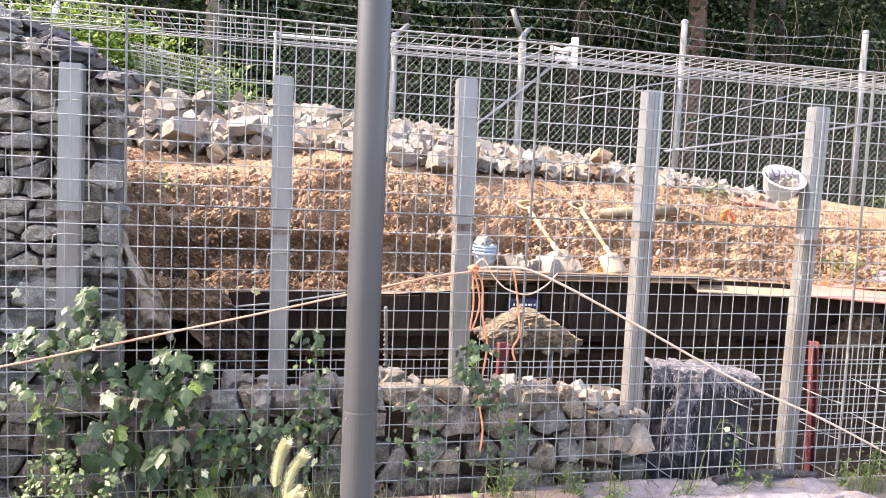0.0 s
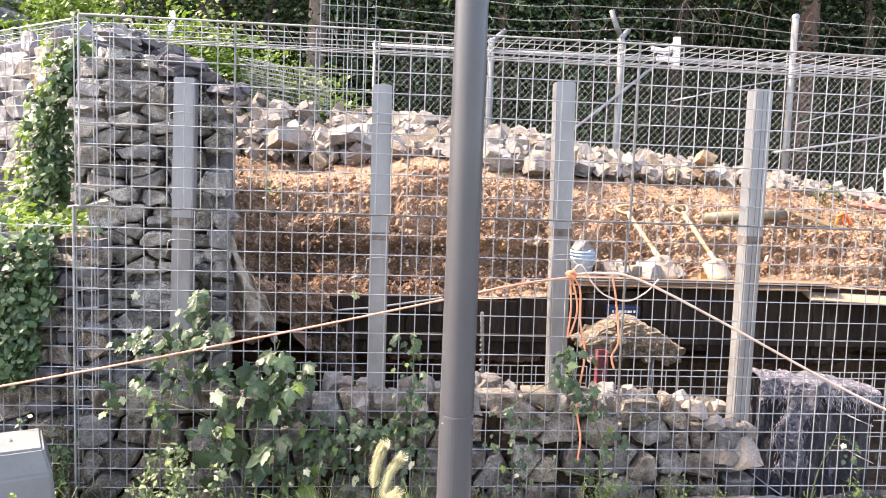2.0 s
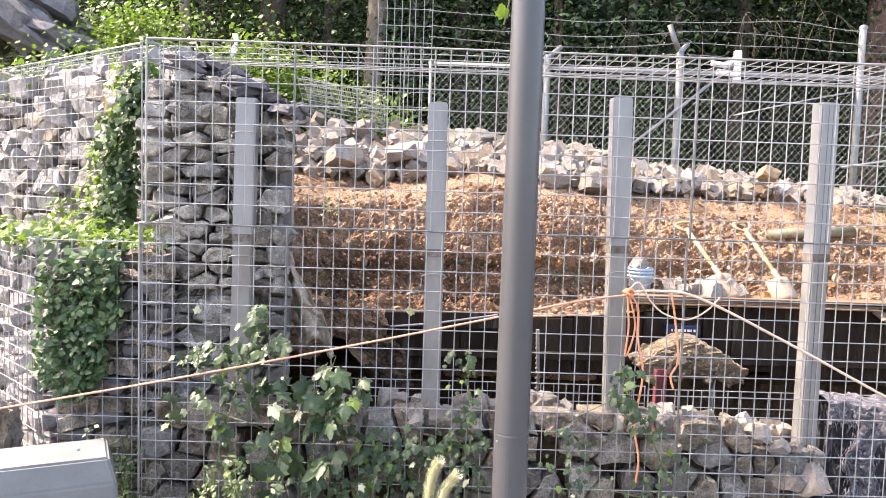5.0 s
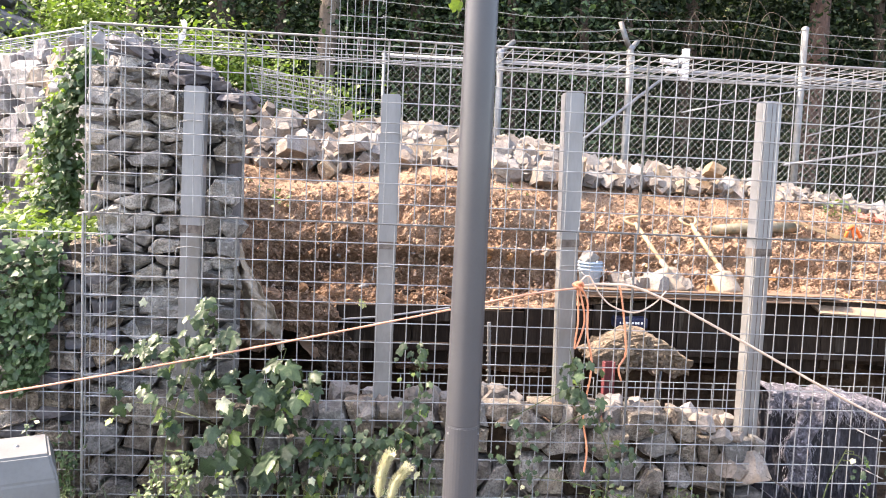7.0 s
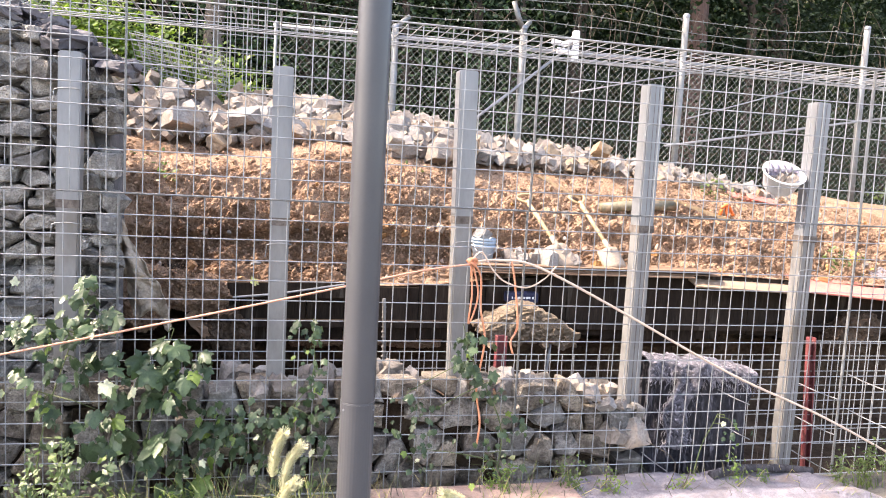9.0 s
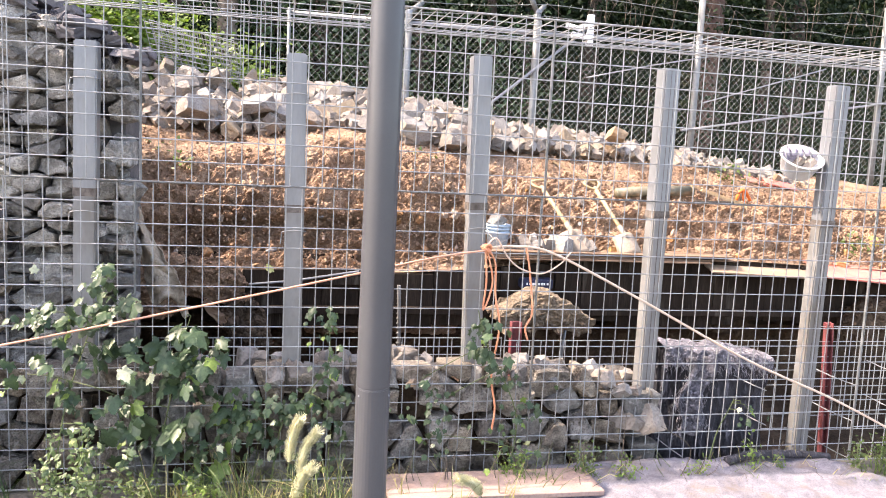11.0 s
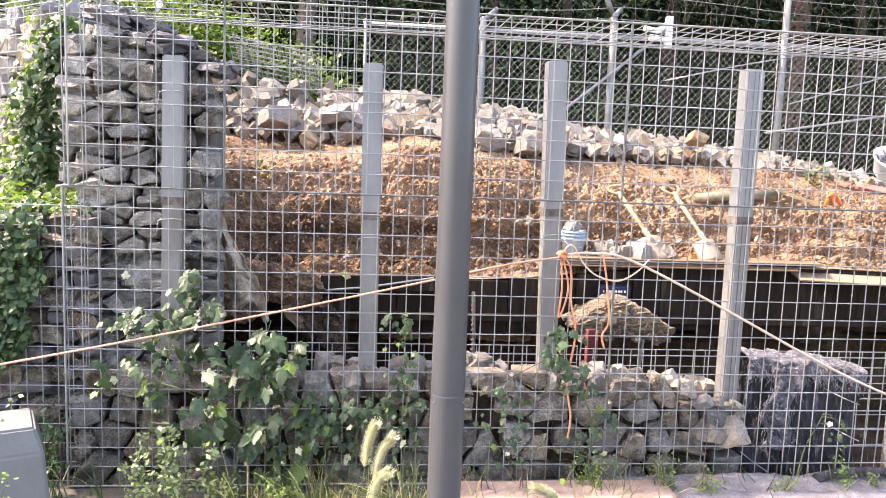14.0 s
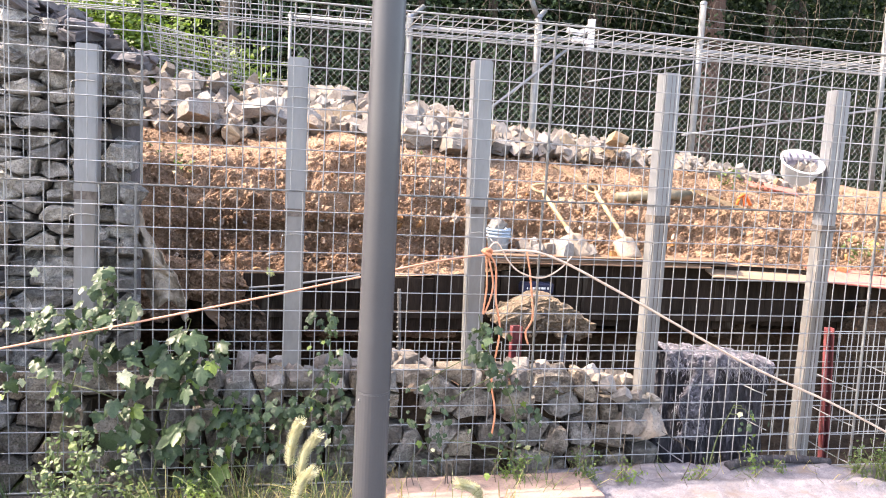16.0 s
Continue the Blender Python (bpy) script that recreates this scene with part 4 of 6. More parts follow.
def trench_things():
    # tilted concrete lump on a red prop
    a = Acc()
    rng = random.Random(3)
    bm = bmesh.new()
    for x, z in ((-0.33, -0.05), (-0.30, -0.10), (0.30, -0.14), (0.34, -0.08), (0.16, 0.05), (-0.02, 0.13), (-0.08, 0.11)):
        for y in (-0.16, 0.16):
            bm.verts.new((x + rng.uniform(-0.02, 0.02), y * rng.uniform(0.7, 1.1), z))
    bmesh.ops.convex_hull(bm, input=bm.verts[:])
    bmesh.ops.subdivide_edges(bm, edges=bm.edges[:], cuts=9, use_grid_fill=True)
    for v in bm.verts:
        v.co += Vector(noise.noise_vector(v.co * 9)) * 0.022 + Vector(noise.noise_vector(v.co * 40)) * 0.022 + Vector(noise.noise_vector(v.co * 26)) * 0.035 * step(0.10, -0.06, v.co.z)
    me = bpy.data.meshes.new("concrete_lump")
    bm.to_mesh(me)
    bm.free()
    lump = thing("concrete_lump", "broken earthy concrete lump jutting over the trench", "concrete lump", at=(1.72, 4.9, 0.60))
    put("slab", me, M_CONCRETE, lump)
    for _ in range(70):
        u = rng.uniform(-1, 1)
        g = rng.uniform(0.015, 0.055)
        z = rng.uniform(-0.13, 0.10 - 0.22 * abs(u)) - 0.01
        put("pebble", rng.choice(LUMPS), M_CONCRETE, lump, m=Matrix.LocRotScale((0.02 + 0.30 * u, -0.15 + rng.uniform(-0.02, 0.04), z), Euler([rng.uniform(0, 6) for _ in range(3)]), (g * 1.2, g, g)))
    t = thing("steel_prop", "short red painted steel channel prop standing in the trench", "prop", at=(1.465, 4.62, -0.65))
    put("web", bevelled(Acc().box(-0.035, 0.0, 0, 0.035, 0.008, 1.21).mesh("web"), 0.002, 1), M_REDSTEEL, t)
    for x in (-0.035, 0.027):
        put("flange", bevelled(Acc().box(x, -0.045, 0, x + 0.008, 0.0, 1.21).mesh("flange"), 0.002, 1), M_REDSTEEL, t)
    t = thing("steel_prop", "long red painted steel channel prop behind the last post", "prop", at=(3.44, 4.1, -0.66))
    t.rotation_euler = (0, radians(-3.5), radians(-8))
    put("web", bevelled(Acc().box(-0.022, 0.0, 0, 0.022, 0.008, 1.34).mesh("web"), 0.002, 1), M_REDSTEEL, t)
    for x in (-0.022, 0.014):
        put("flange", bevelled(Acc().box(x, -0.04, 0, x + 0.008, 0.0, 1.34).mesh("flange"), 0.002, 1), M_REDSTEEL, t)
    t = thing("blue_case", "small deep blue plastic case against the formwork", "case", at=(1.79, 5.22, 0.675))
    put("body", bevelled(Acc().box(-0.12, -0.05, 0, 0.12, 0.04, 0.075).mesh("body"), 0.008, 2), M_BLUEBOX, t)
    for k in range(8):
        put("bar", Acc().box(-0.085 + 0.022 * k, -0.053, 0.030, -0.085 + 0.022 * k + 0.009 + 0.005 * (k % 3), -0.051, 0.046).mesh("bar"), M_WHITE, t, "pale printed bar")
    rough_block("earth_lump", (0.36, 0.30, 0.24), 2, M_DAMP_SHADE, "crumbly earth lump at the trench end", "earth lump", pose(-0.47, 5.22, 0.70, 0, 8, 10))
    rough_block("earth_lump", (0.26, 0.24, 0.36), 5, M_SHADE_SOIL, "dark earth lump under the short board", "earth lump", pose(-0.26, 5.1, 0.42, 0, -20, 10))
    rough_block("earth_lump", (0.55, 0.5, 0.40), 7, M_DAMP_SHADE, "brown earth shoulder at the end of the trench", "earth lump", pose(-0.95, 5.1, 0.75, 0, 20, 20))
    rough_block("earth_lump", (0.44, 0.24, 0.26), 9, M_SHADE_SOIL, "earthy lump deep in the trench", "earth lump", pose(4.62, 5.22, 0.46, 0, -25, 0))
    rough_block("earth_lump", (0.5, 0.3, 0.22), 12, M_SHADE_SOIL, "earth lump hanging below the formwork", "earth lump", pose(3.5, 5.62, 0.40, 0, 10, 0))
    a = Acc()
    for j in range(13):
        for i in range(5):
            u, q = j / 12, i / 4
            a.v.append(Vector((0.045 * (q - 0.5) * (1 + 0.5 * math.sin(5 * u)) + 0.012 * noise.noise(Vector((u * 9, q, 2))), 0.01 * noise.noise(Vector((u * 7, q * 3, 5))), -0.30 * u)))
    for j in range(12):
        for i in range(4):
            a.f.append((j * 5 + i, j * 5 + i + 1, (j + 1) * 5 + i + 1, (j + 1) * 5 + i))
    ob = tagged(put("broken_plank", a.mesh("broken_plank"), M_PLY_BROWN, m=pose(-0.50, 4.92, 0.62, 8, -38, 6)), "splintered brown plank leaning at the trench end", "plank")
    ob.modifiers.new("thickness", "SOLIDIFY").thickness = 0.014
    rough_block("earth_lump", (0.62, 0.16, 0.09), 15, M_DAMP_SHADE, "brown crumbling dirt ledge along the trench wall", "earth lump", pose(0.95, 5.48, 0.335, 0, 2, 0))
    rough_block("earth_lump", (0.50, 0.14, 0.08), 17, M_DAMP_SHADE, "brown crumbling dirt ledge along the trench wall", "earth lump", pose(0.40, 5.50, 0.325, 0, -2, 0))
    # black block wrapped in geotextile
    bm = bmesh.new()
    bmesh.ops.create_cube(bm, size=1.0)
    bmesh.ops.subdivide_edges(bm, edges=bm.edges[:], cuts=34, use_grid_fill=True)
    for v in bm.verts:
        p = v.co.copy()
        fold = 0.035 * math.sin(34 * p.x + 5 * noise.noise(p * 3)) * step(0.35, -0.2, p.z)
        hump = (0.035 * step(0.05, -0.35, p.x) - 0.04 * step(0.0, 0.5, p.x)) * step(0.2, 0.5, p.z)
        v.co = Vector((p.x * 0.68, p.y * 0.20 + (fold if p.y < 0 else 0), p.z * 1.22 - 0.30 + hump)) + Vector(noise.noise_vector(p * 4)) * 0.035 + Vector(noise.noise_vector(Vector((p.x * 14, p.y * 14, p.z * 6)))) * 0.024 + Vector(noise.noise_vector(p * 34)) * 0.010
    me = bpy.data.meshes.new("wrapped_block")
    bm.to_mesh(me)
    bm.free()
    tagged(put("wrapped_block", me, M_BLACKCLOTH, m=pose(2.49, 4.02, 0.205)), "block wrapped in wrinkled dusty black geotextile", "wrapped block")
    # frosted cover hanging ragged over its top edge, its paleness painting the sunlit rim
    a = Acc()
    for j in range(17):
        for i in range(61):
            s, u = i / 60, j / 16
            drop = (0.07 + 0.05 * noise.noise(Vector((s * 6, 0, 2))) + 0.04 * noise.noise(Vector((s * 23, 0, 5))) + 0.05 * step(0.35, 0.0, s)) * max(0.0, u - 0.45) / 0.55
            y = 4.13 - 0.26 * min(1.0, u / 0.45) - 0.012 * math.sin(30 * s)
            z = 0.548 - drop + 0.026 * noise.noise(Vector((s * 9, u * 5, 0))) + 0.012 * noise.noise(Vector((s * 40, u * 20, 0))) + 0.035 * step(0.4, 0.0, s) - 0.04 * step(0.5, 1.0, s)
            a.v.append(Vector((2.125 + 0.71 * s, y + 0.012 * noise.noise(Vector((s * 20, u * 9, 1))), z)))
    for j in range(16):
        for i in range(60):
            a.f.append((j * 61 + i, j * 61 + i + 1, (j + 1) * 61 + i + 1, (j + 1) * 61 + i))
    ob = tagged(put("felt_cover", a.mesh("felt_cover"), M_FROST), "ragged felt cover on the wrapped block, paler for its sunlit top", "felt cover")
    ob.modifiers.new("thickness", "SOLIDIFY").thickness = 0.008
    # a hanging fold of the cloth
    a = Acc()
    for j in range(25):
        for i in range(9):
            s, u = i / 8, j / 24
            a.v.append(Vector((-0.09 + 0.17 * s + 0.03 * math.sin(u * 9) - 0.05 * u + 0.012 * noise.noise(Vector((s * 3, u * 14, 0))), -0.03 * math.sin(s * 9 + u * 3) - 0.02 + 0.02 * noise.noise(Vector((s * 5, u * 18, 4))), -0.46 * u)))
    for j in range(24):
        for i in range(8):
            a.f.append((j * 9 + i, j * 9 + i + 1, (j + 1) * 9 + i + 1, (j + 1) * 9 + i))
    ob = tagged(put("cloth_flap", a.mesh("cloth_flap", True), M_FROST, m=pose(2.34, 3.85, 0.54)), "frayed grey cloth flap hanging over the wrapped block", "cloth")
    ob.modifiers.new("thickness", "SOLIDIFY").thickness = 0.006
    rf = random.Random(61)
    a = Acc()
    for _ in range(420):
        if rf.random() < 0.5:
            u = rf.random()
            p = Vector((2.34 - 0.09 + 0.03 * math.sin(u * 9) - 0.05 * u + rf.choice((0.0, 0.02, 0.15, 0.17)) + rf.gauss(0, 0.012), 3.83, 0.53 - 0.45 * u))
        else:
            s = rf.random()
            p = Vector((2.13 + 0.70 * s, 3.855, 0.53 + 0.03 * step(0.4, 0.0, s) - 0.04 * step(0.5, 1.0, s) - 0.09 * rf.random()))
        l = rf.uniform(0.015, 0.05)
        q = p + Vector((rf.gauss(0, 0.5) * l, -0.35 * l * rf.random(), -l))
        a.tube([p, p.lerp(q, 0.5) + Vector((rf.gauss(0, 0.004), -0.006, 0)), q], 0.0014, 3, 0.0006)
    tagged(put("felt_fringe", a.mesh("felt_fringe"), M_FRINGE), "pale frayed threads along the torn felt", "felt threads", kind="stuff")
    # dusty plastic sheet hanging at the corner of the stone column
    a = Acc()
    for j in range(31):
        for i in range(13):
            s, u = i / 12, j / 30
            w = 0.03 + 0.18 * step(0.0, 0.8, u)
            a.v.append(Vector((w * s + 0.02 * u + 0.06 * u * u + 0.02 * noise.noise(Vector((s * 3, u * 9, 2))), -0.06 * u + 0.035 * math.sin(s * 8 + 2 * u) + 0.04 * noise.fractal(Vector((s * 4, u * 8, 0)), 1.0, 2.0, 3), -(0.46 + 0.10 * s + 0.04 * math.sin(9 * s)) * u)))
    for j in range(30):
        for i in range(12):
            a.f.append((j * 13 + i, j * 13 + i + 1, (j + 1) * 13 + i + 1, (j + 1) * 13 + i))
    ob = tagged(put("hanging_sheet", a.mesh("hanging_sheet", True), M_SHEET, m=pose(-0.80, 4.28, 1.25)), "dusty crumpled plastic sheet hanging beside the stones", "plastic sheet")
    ob.modifiers.new("thickness", "SOLIDIFY").thickness = 0.004
    # black liner over the top of the stone column
    a = Acc()
    for j in range(37):
        for i in range(57):
            s, u = i / 56, j / 36
            z = 2.185 - 0.15 * step(0.25, 1.0, s) + 0.05 * noise.fractal(Vector((s * 6, u * 4, 3)), 1.0, 2.0, 4) - (0.06 + 0.05 * noise.noise(Vector((s * 11, 0, 6)))) * step(0.3, 0.0, u)
            a.v.append(Vector((-1.22 + 0.53 * s + 0.02 * noise.noise(Vector((s * 9, u * 9, 7))), 3.86 + 0.46 * u - 0.03 * noise.noise(Vector((s * 14, u * 6, 8))), z)))
    for j in range(36):
        for i in range(56):
            a.f.append((j * 57 + i, j * 57 + i + 1, (j + 1) * 57 + i + 1, (j + 1) * 57 + i))
    ob = tagged(put("black_liner", a.mesh("black_liner"), M_BLACKCLOTH), "black liner sheet draped over the stone column", "liner sheet")
    ob.modifiers.new("thickness", "SOLIDIFY").thickness = 0.006


trench_things()


# ---------------------------------------------------------------- tools on the bank
def shovel(grip, neck, tip, width, label):
    t = thing("shovel", label, "shovel", "shovels left on the clay bank", at=grip)
    g, n, p = Vector((0, 0, 0)), Vector(neck) - Vector(grip), Vector(tip) - Vector(grip)
    d = (n - g).normalized()
    side = Vector((1, 0, 0)) - d * d.x
    side.normalize()
    put("handle", Acc().tube([g + d * 0.07, g + (n - g) * 0.5, n + d * 0.04], 0.0165, 8).mesh("handle", True), M_WOOD, t)
    put("grip", Acc().tube(smooth_curve([g + d * 0.10, g + d * 0.05 - side * 0.055, g - side * 0.055, g + side * 0.055, g + d * 0.05 + side * 0.055, g + d * 0.10], 3), 0.012, 6).mesh("grip", True), M_WOOD, t, "wooden D grip")
    put("socket", Acc().tube([n - d * 0.08, n + d * 0.05], 0.021, 8).mesh("socket", True), M_BLADE, t)
    a = Acc()
    e = (p - n)
    nrm = side.cross(e.normalized())
    for j in range(7):
        u = j / 6
        w = width * (0.88 + 0.12 * u) * (1 - 0.25 * step(0.8, 1.0, u))
        for i in range(9):
            s = i / 8 - 0.5
            a.v.append(n + e * u + side * (w * s) + nrm * (0.05 * (2 * s) ** 2 - 0.02))
    for j in range(6):
        for i in range(8):
            a.f.append((j * 9 + i, j * 9 + i + 1, (j + 1) * 9 + i + 1, (j + 1) * 9 + i))
    b = put("blade", a.mesh("blade", True), M_BLADE, t, "dusty sun-bleached steel blade")
    b.modifiers.new("thickness", "SOLIDIFY").thickness = 0.004


shovel((1.95, 5.80, 1.44), (2.10, 5.38, 1.09), (2.20, 5.28, 0.935), 0.22, "wooden handled shovel lying down the clay bank among stones")
shovel((2.40, 5.80, 1.455), (2.53, 5.38, 1.075), (2.57, 5.28, 0.935), 0.205, "wooden handled shovel standing on the plywood edge")


def small_things():
    t = thing("pail", "pale blue ribbed plastic pail with a rock in it", "pail", at=(1.54, 5.42, 0.93))
    put("body", lathe([(0.0, 0.0), (0.070, 0.0), (0.088, 0.185), (0.091, 0.19), (0.083, 0.185), (0.066, 0.02), (0.0, 0.02)]).mesh("body", True), M_BLUE, t)
    for z in (0.125, 0.15, 0.172):
        put("rim_band", lathe([(0.0855, z), (0.0935, z + 0.002), (0.0935, z + 0.010), (0.0865, z + 0.013)]).mesh("rim_band", True), M_BLUE, t)
    put("handle", Acc().tube(smooth_curve([(-0.092, 0, 0.17), (-0.07, -0.08, 0.10), (0.0, -0.105, 0.07), (0.07, -0.08, 0.10), (0.092, 0, 0.17)], 4), 0.003, 5).mesh("handle"), M_WIRE, t)
    ob = put("rubble_rock", ROCKS_PALE[3], M_PALE, m=Matrix.LocRotScale((1.53, 5.42, 1.14), Euler((0.4, 0.3, 1)), (0.12, 0.11, 0.15)))
    tagged(ob, "pale rock sitting in the blue pail", "rock")
    rng = random.Random(77)
    for x, z, s in ((1.74, 0.955, 0.14), (1.85, 0.965, 0.13), (1.93, 0.95, 0.11), (2.02, 0.99, 0.15), (2.15, 0.98, 0.16), (2.25, 0.965, 0.12), (1.66, 0.95, 0.1), (2.08, 0.96, 0.12), (1.80, 1.0, 0.09)):
        ob = put("rubble_rock", rng.choice(ROCKS_PALE), M_PALE, m=Matrix.LocRotScale((x, 5.37 + rng.uniform(-0.03, 0.05), z), Euler([rng.uniform(0, 6) for _ in range(3)]), (s * 1.3, s, s * 0.8)))
        tagged(ob, "pale broken stone on the trench edge beside the shovels", "stone", "stones on the trench edge")
    # olive pipe piece
    t = thing("plastic_pipe", "olive plastic pipe piece lying on the clay", "pipe", at=(2.72, 6.0, 1.36))
    a = Acc().tube([(0, 0, 0), (0.36, 0.01, 0.035), (0.70, 0.02, 0.045)], 0.043, 16)
    put("tube", a.mesh("tube", True), M_TUBE, t)
    put("end_rim", Acc().tube([(0.69, 0.02, 0.045), (0.715, 0.021, 0.046)], 0.047, 16).mesh("end_rim", True), M_TUBE, t)
    for k, (a0, b0) in enumerate((((3.38, 5.95, 1.455), (3.86, 5.85, 1.31)), ((3.45, 5.9, 1.42), (3.82, 5.82, 1.30)), ((3.36, 5.86, 1.32), (3.75, 5.84, 1.33)), ((2.18, 6.1, 1.60), (2.52, 5.98, 1.43)))):
        ob = put("stick", Acc().box(-0.5, -0.018, -0.009, 0.5, 0.018, 0.009).mesh("stick"), M_WOOD if k != 2 else M_TWIG)
        d = Vector(b0) - Vector(a0)
        ob.matrix_basis = Matrix.LocRotScale((Vector(a0) + Vector(b0)) / 2, d.to_track_quat("X", "Z"), (d.length, 1, 1))
        tagged(ob, "split wooden lath lying on the clay bank", "stick", "laths on the clay bank")
    t = thing("clamp", "bright orange plastic clamp dropped on the clay", "clamp", at=(3.88, 5.95, 1.36))
    put("jaw", Acc().tube(smooth_curve([(-0.06, 0, -0.02), (-0.045, -0.01, 0.05), (0.0, -0.01, 0.075), (0.045, 0, 0.03), (0.075, 0.0, -0.015)], 4), 0.015, 6).mesh("jaw", True), M_ORANGE, t)
    put("lever", Acc().tube([(-0.01, -0.01, 0.06), (0.0, -0.012, 0.0), (0.015, -0.012, -0.03)], 0.011, 6).mesh("lever", True), M_ORANGE, t)
    ob = put("wrapper", lathe([(0.0, 0.0), (0.05, 0.01), (0.065, 0.05), (0.04, 0.09), (0.0, 0.1)], 9).mesh("wrapper"), M_YELLOW, m=pose(5.02, 5.75, 1.00, 20, 40, 10))
    tagged(ob, "crumpled yellow wrapper on the clay", "wrapper")
    ob = put("wrapper", lathe([(0.0, 0.0), (0.035, 0.01), (0.045, 0.04), (0.02, 0.07), (0.0, 0.08)], 8).mesh("wrapper"), M_YELLOW, m=pose(5.16, 5.65, 0.90, 60, 20, 80))
    tagged(ob, "small yellow wrapper on the clay", "wrapper")
    rough_block("sack", (0.30, 0.2, 0.14), 21, M_GREYCLOTH, "slumped grey sack on the clay by the red board", "sack", pose(5.28, 5.55, 0.88))
    for x, y, z in ((4.45, 6.55, 1.50), (4.62, 6.5, 1.49), (6.05, 6.9, 1.42)):
        ob = put("red_sheet", bevelled(Acc().box(-0.16, -0.05, -0.006, 0.16, 0.05, 0.006).mesh("red_sheet"), 0.002, 1), M_REDBOARD, m=pose(x, y, z, 30, 10, -8))
        tagged(ob, "faded red board scrap on top of the bank", "board scrap", "red scraps")
    # white basin hung on the last post
    t = thing("basin", "white plastic basin hung on the steel post, holding gloves", "basin", at=(2.83, 3.83, 1.655))
    t.rotation_euler = (radians(34), radians(-6), 0)
    t.scale = (0.88, 0.88, 0.88)
    put("bowl", lathe([(0.0, -0.075), (0.085, -0.075), (0.098, -0.06), (0.128, 0.045), (0.138, 0.05), (0.139, 0.057), (0.128, 0.058), (0.118, 0.048), (0.09, -0.055), (0.0, -0.063)], 36).mesh("bowl", True), M_WHITE, t)
    g = Acc()
    rng = random.Random(8)
    for k in range(5):
        w = k * 0.5 - 1.0
        g.tube(smooth_curve([(0.03 * w, 0.02, -0.02), (0.05 * w, 0.01, 0.035), (0.08 * w, -0.03, 0.030 + 0.01 * (k % 2)), (0.085 * w, -0.055, 0.0)], 3), 0.020, 7, 0.014)
    tagged(put("glove", g.mesh("glove", True), M_LILAC, m=pose(2.82, 3.86, 1.70)), "pale lilac work glove lying in the basin", "glove")
    for x, z, s in ((2.80, 1.665, 0.06), (2.87, 1.66, 0.075), (2.84, 1.655, 0.05)):
        tagged(put("crumpled_cloth", ROCKS_PALE[5].copy(), M_WHITE, m=Matrix.LocRotScale((x, 3.80, z), Euler((1, x, z)), (s, s, s * 0.5))), "crumpled pale cloth in the basin", "cloth", "cloths in the basin")
    # white strip tied to the lid
    a = Acc()
    for j in range(13):
        for i in range(4):
            u, s = j / 12, i / 3
            a.v.append(Vector((0.014 * math.sin(u * 5) + (0.030 + 0.014 * math.sin(u * 11)) * (s - 0.5), 0.01 * math.sin(6 * u + 4 * s), -0.16 * u)))
    for j in range(12):
        for i in range(3):
            a.f.append((j * 4 + i, j * 4 + i + 1, (j + 1) * 4 + i + 1, (j + 1) * 4 + i))
    ob = tagged(put("plastic_strip", a.mesh("plastic_strip", True), M_WHITE, m=pose(-1.02, 3.95, 2.385) @ Matrix.Scale(0.75, 4)), "white plastic strip tied to the basket lid", "plastic strip")
    ob.modifiers.new("thickness", "SOLIDIFY").thickness = 0.003
    # mats and boards on the verge
    a = Acc()
    nx, ny = 70, 26
    for j in range(ny + 1):
        for i in range(nx + 1):
            s, u = i / nx, j / ny
            x = 1.29 + 1.90 * s + 0.18 * (1 - u) * (s - 0.2) + 0.05 * noise.noise(Vector((s * 2, u * 7, 8))) + 0.02 * noise.noise(Vector((s * 9, u * 30, 8)))
            y = 3.02 + 0.56 * u + 0.03 * noise.noise(Vector((s * 9, 0, 3))) + 0.012 * noise.noise(Vector((s * 40, 0, 3)))
            z = 0.038 - 0.06 * step(0.86, 1.0, s) - 0.02 * (1 - u) + 0.022 * noise.fractal(Vector((x * 5, y * 8, 0)), 1, 2, 4) + 0.02 * math.exp(-((u - 0.7 + 0.25 * s) / 0.06) ** 2) * step(0.3, 0.5, s)
            a.v.append(Vector((x, y, z)))
    for j in range(ny):
        for i in range(nx):
            a.f.append((j * (nx + 1) + i, j * (nx + 1) + i + 1, (j + 1) * (nx + 1) + i + 1, (j + 1) * (nx + 1) + i))
    ob = tagged(put("felt_mat", a.mesh("felt_mat", True), M_GREYCLOTH), "grey lilac felt mat spread along the foot of the wire wall", "mat")
    ob.modifiers.new("thickness", "SOLIDIFY").thickness = 0.02
    a = Acc().tube(smooth_curve([(2.34, 3.50, 0.05), (2.5, 3.53, 0.068), (2.75, 3.54, 0.064), (2.98, 3.52, 0.048)], 6), 0.026, 10, 0.02)
    tagged(put("rolled_felt", a.mesh("rolled_felt", True), M_BLACKCLOTH), "rolled dark felt edge on the mat", "felt roll")
    ob = put("pink_board", bevelled(Acc().box(0.48, 3.22, 0.025, 1.52, 3.50, 0.05).mesh("pink_board"), 0.003, 1), M_PINKBOARD)
    tagged(ob, "weathered pale pink board lying at the foot of the wall", "board")
    # utility box
    t = thing("utility_box", "grey utility box with tapering sides among weeds", "utility box", at=(-1.75, 3.08, -0.05))
    a = Acc()
    rings = ((0.48, 0.19, 0.0), (0.45, 0.165, 0.40), (0.42, 0.14, 0.505))
    for hx, hy, z in rings:
        a.v += [Vector((-hx, -hy, z)), Vector((hx, -hy, z)), Vector((hx, hy, z)), Vector((-hx, hy, z))]
    for k in (0, 4):
        a.f += [(k + q, k + (q + 1) % 4, k + 4 + (q + 1) % 4, k + 4 + q) for q in range(4)]
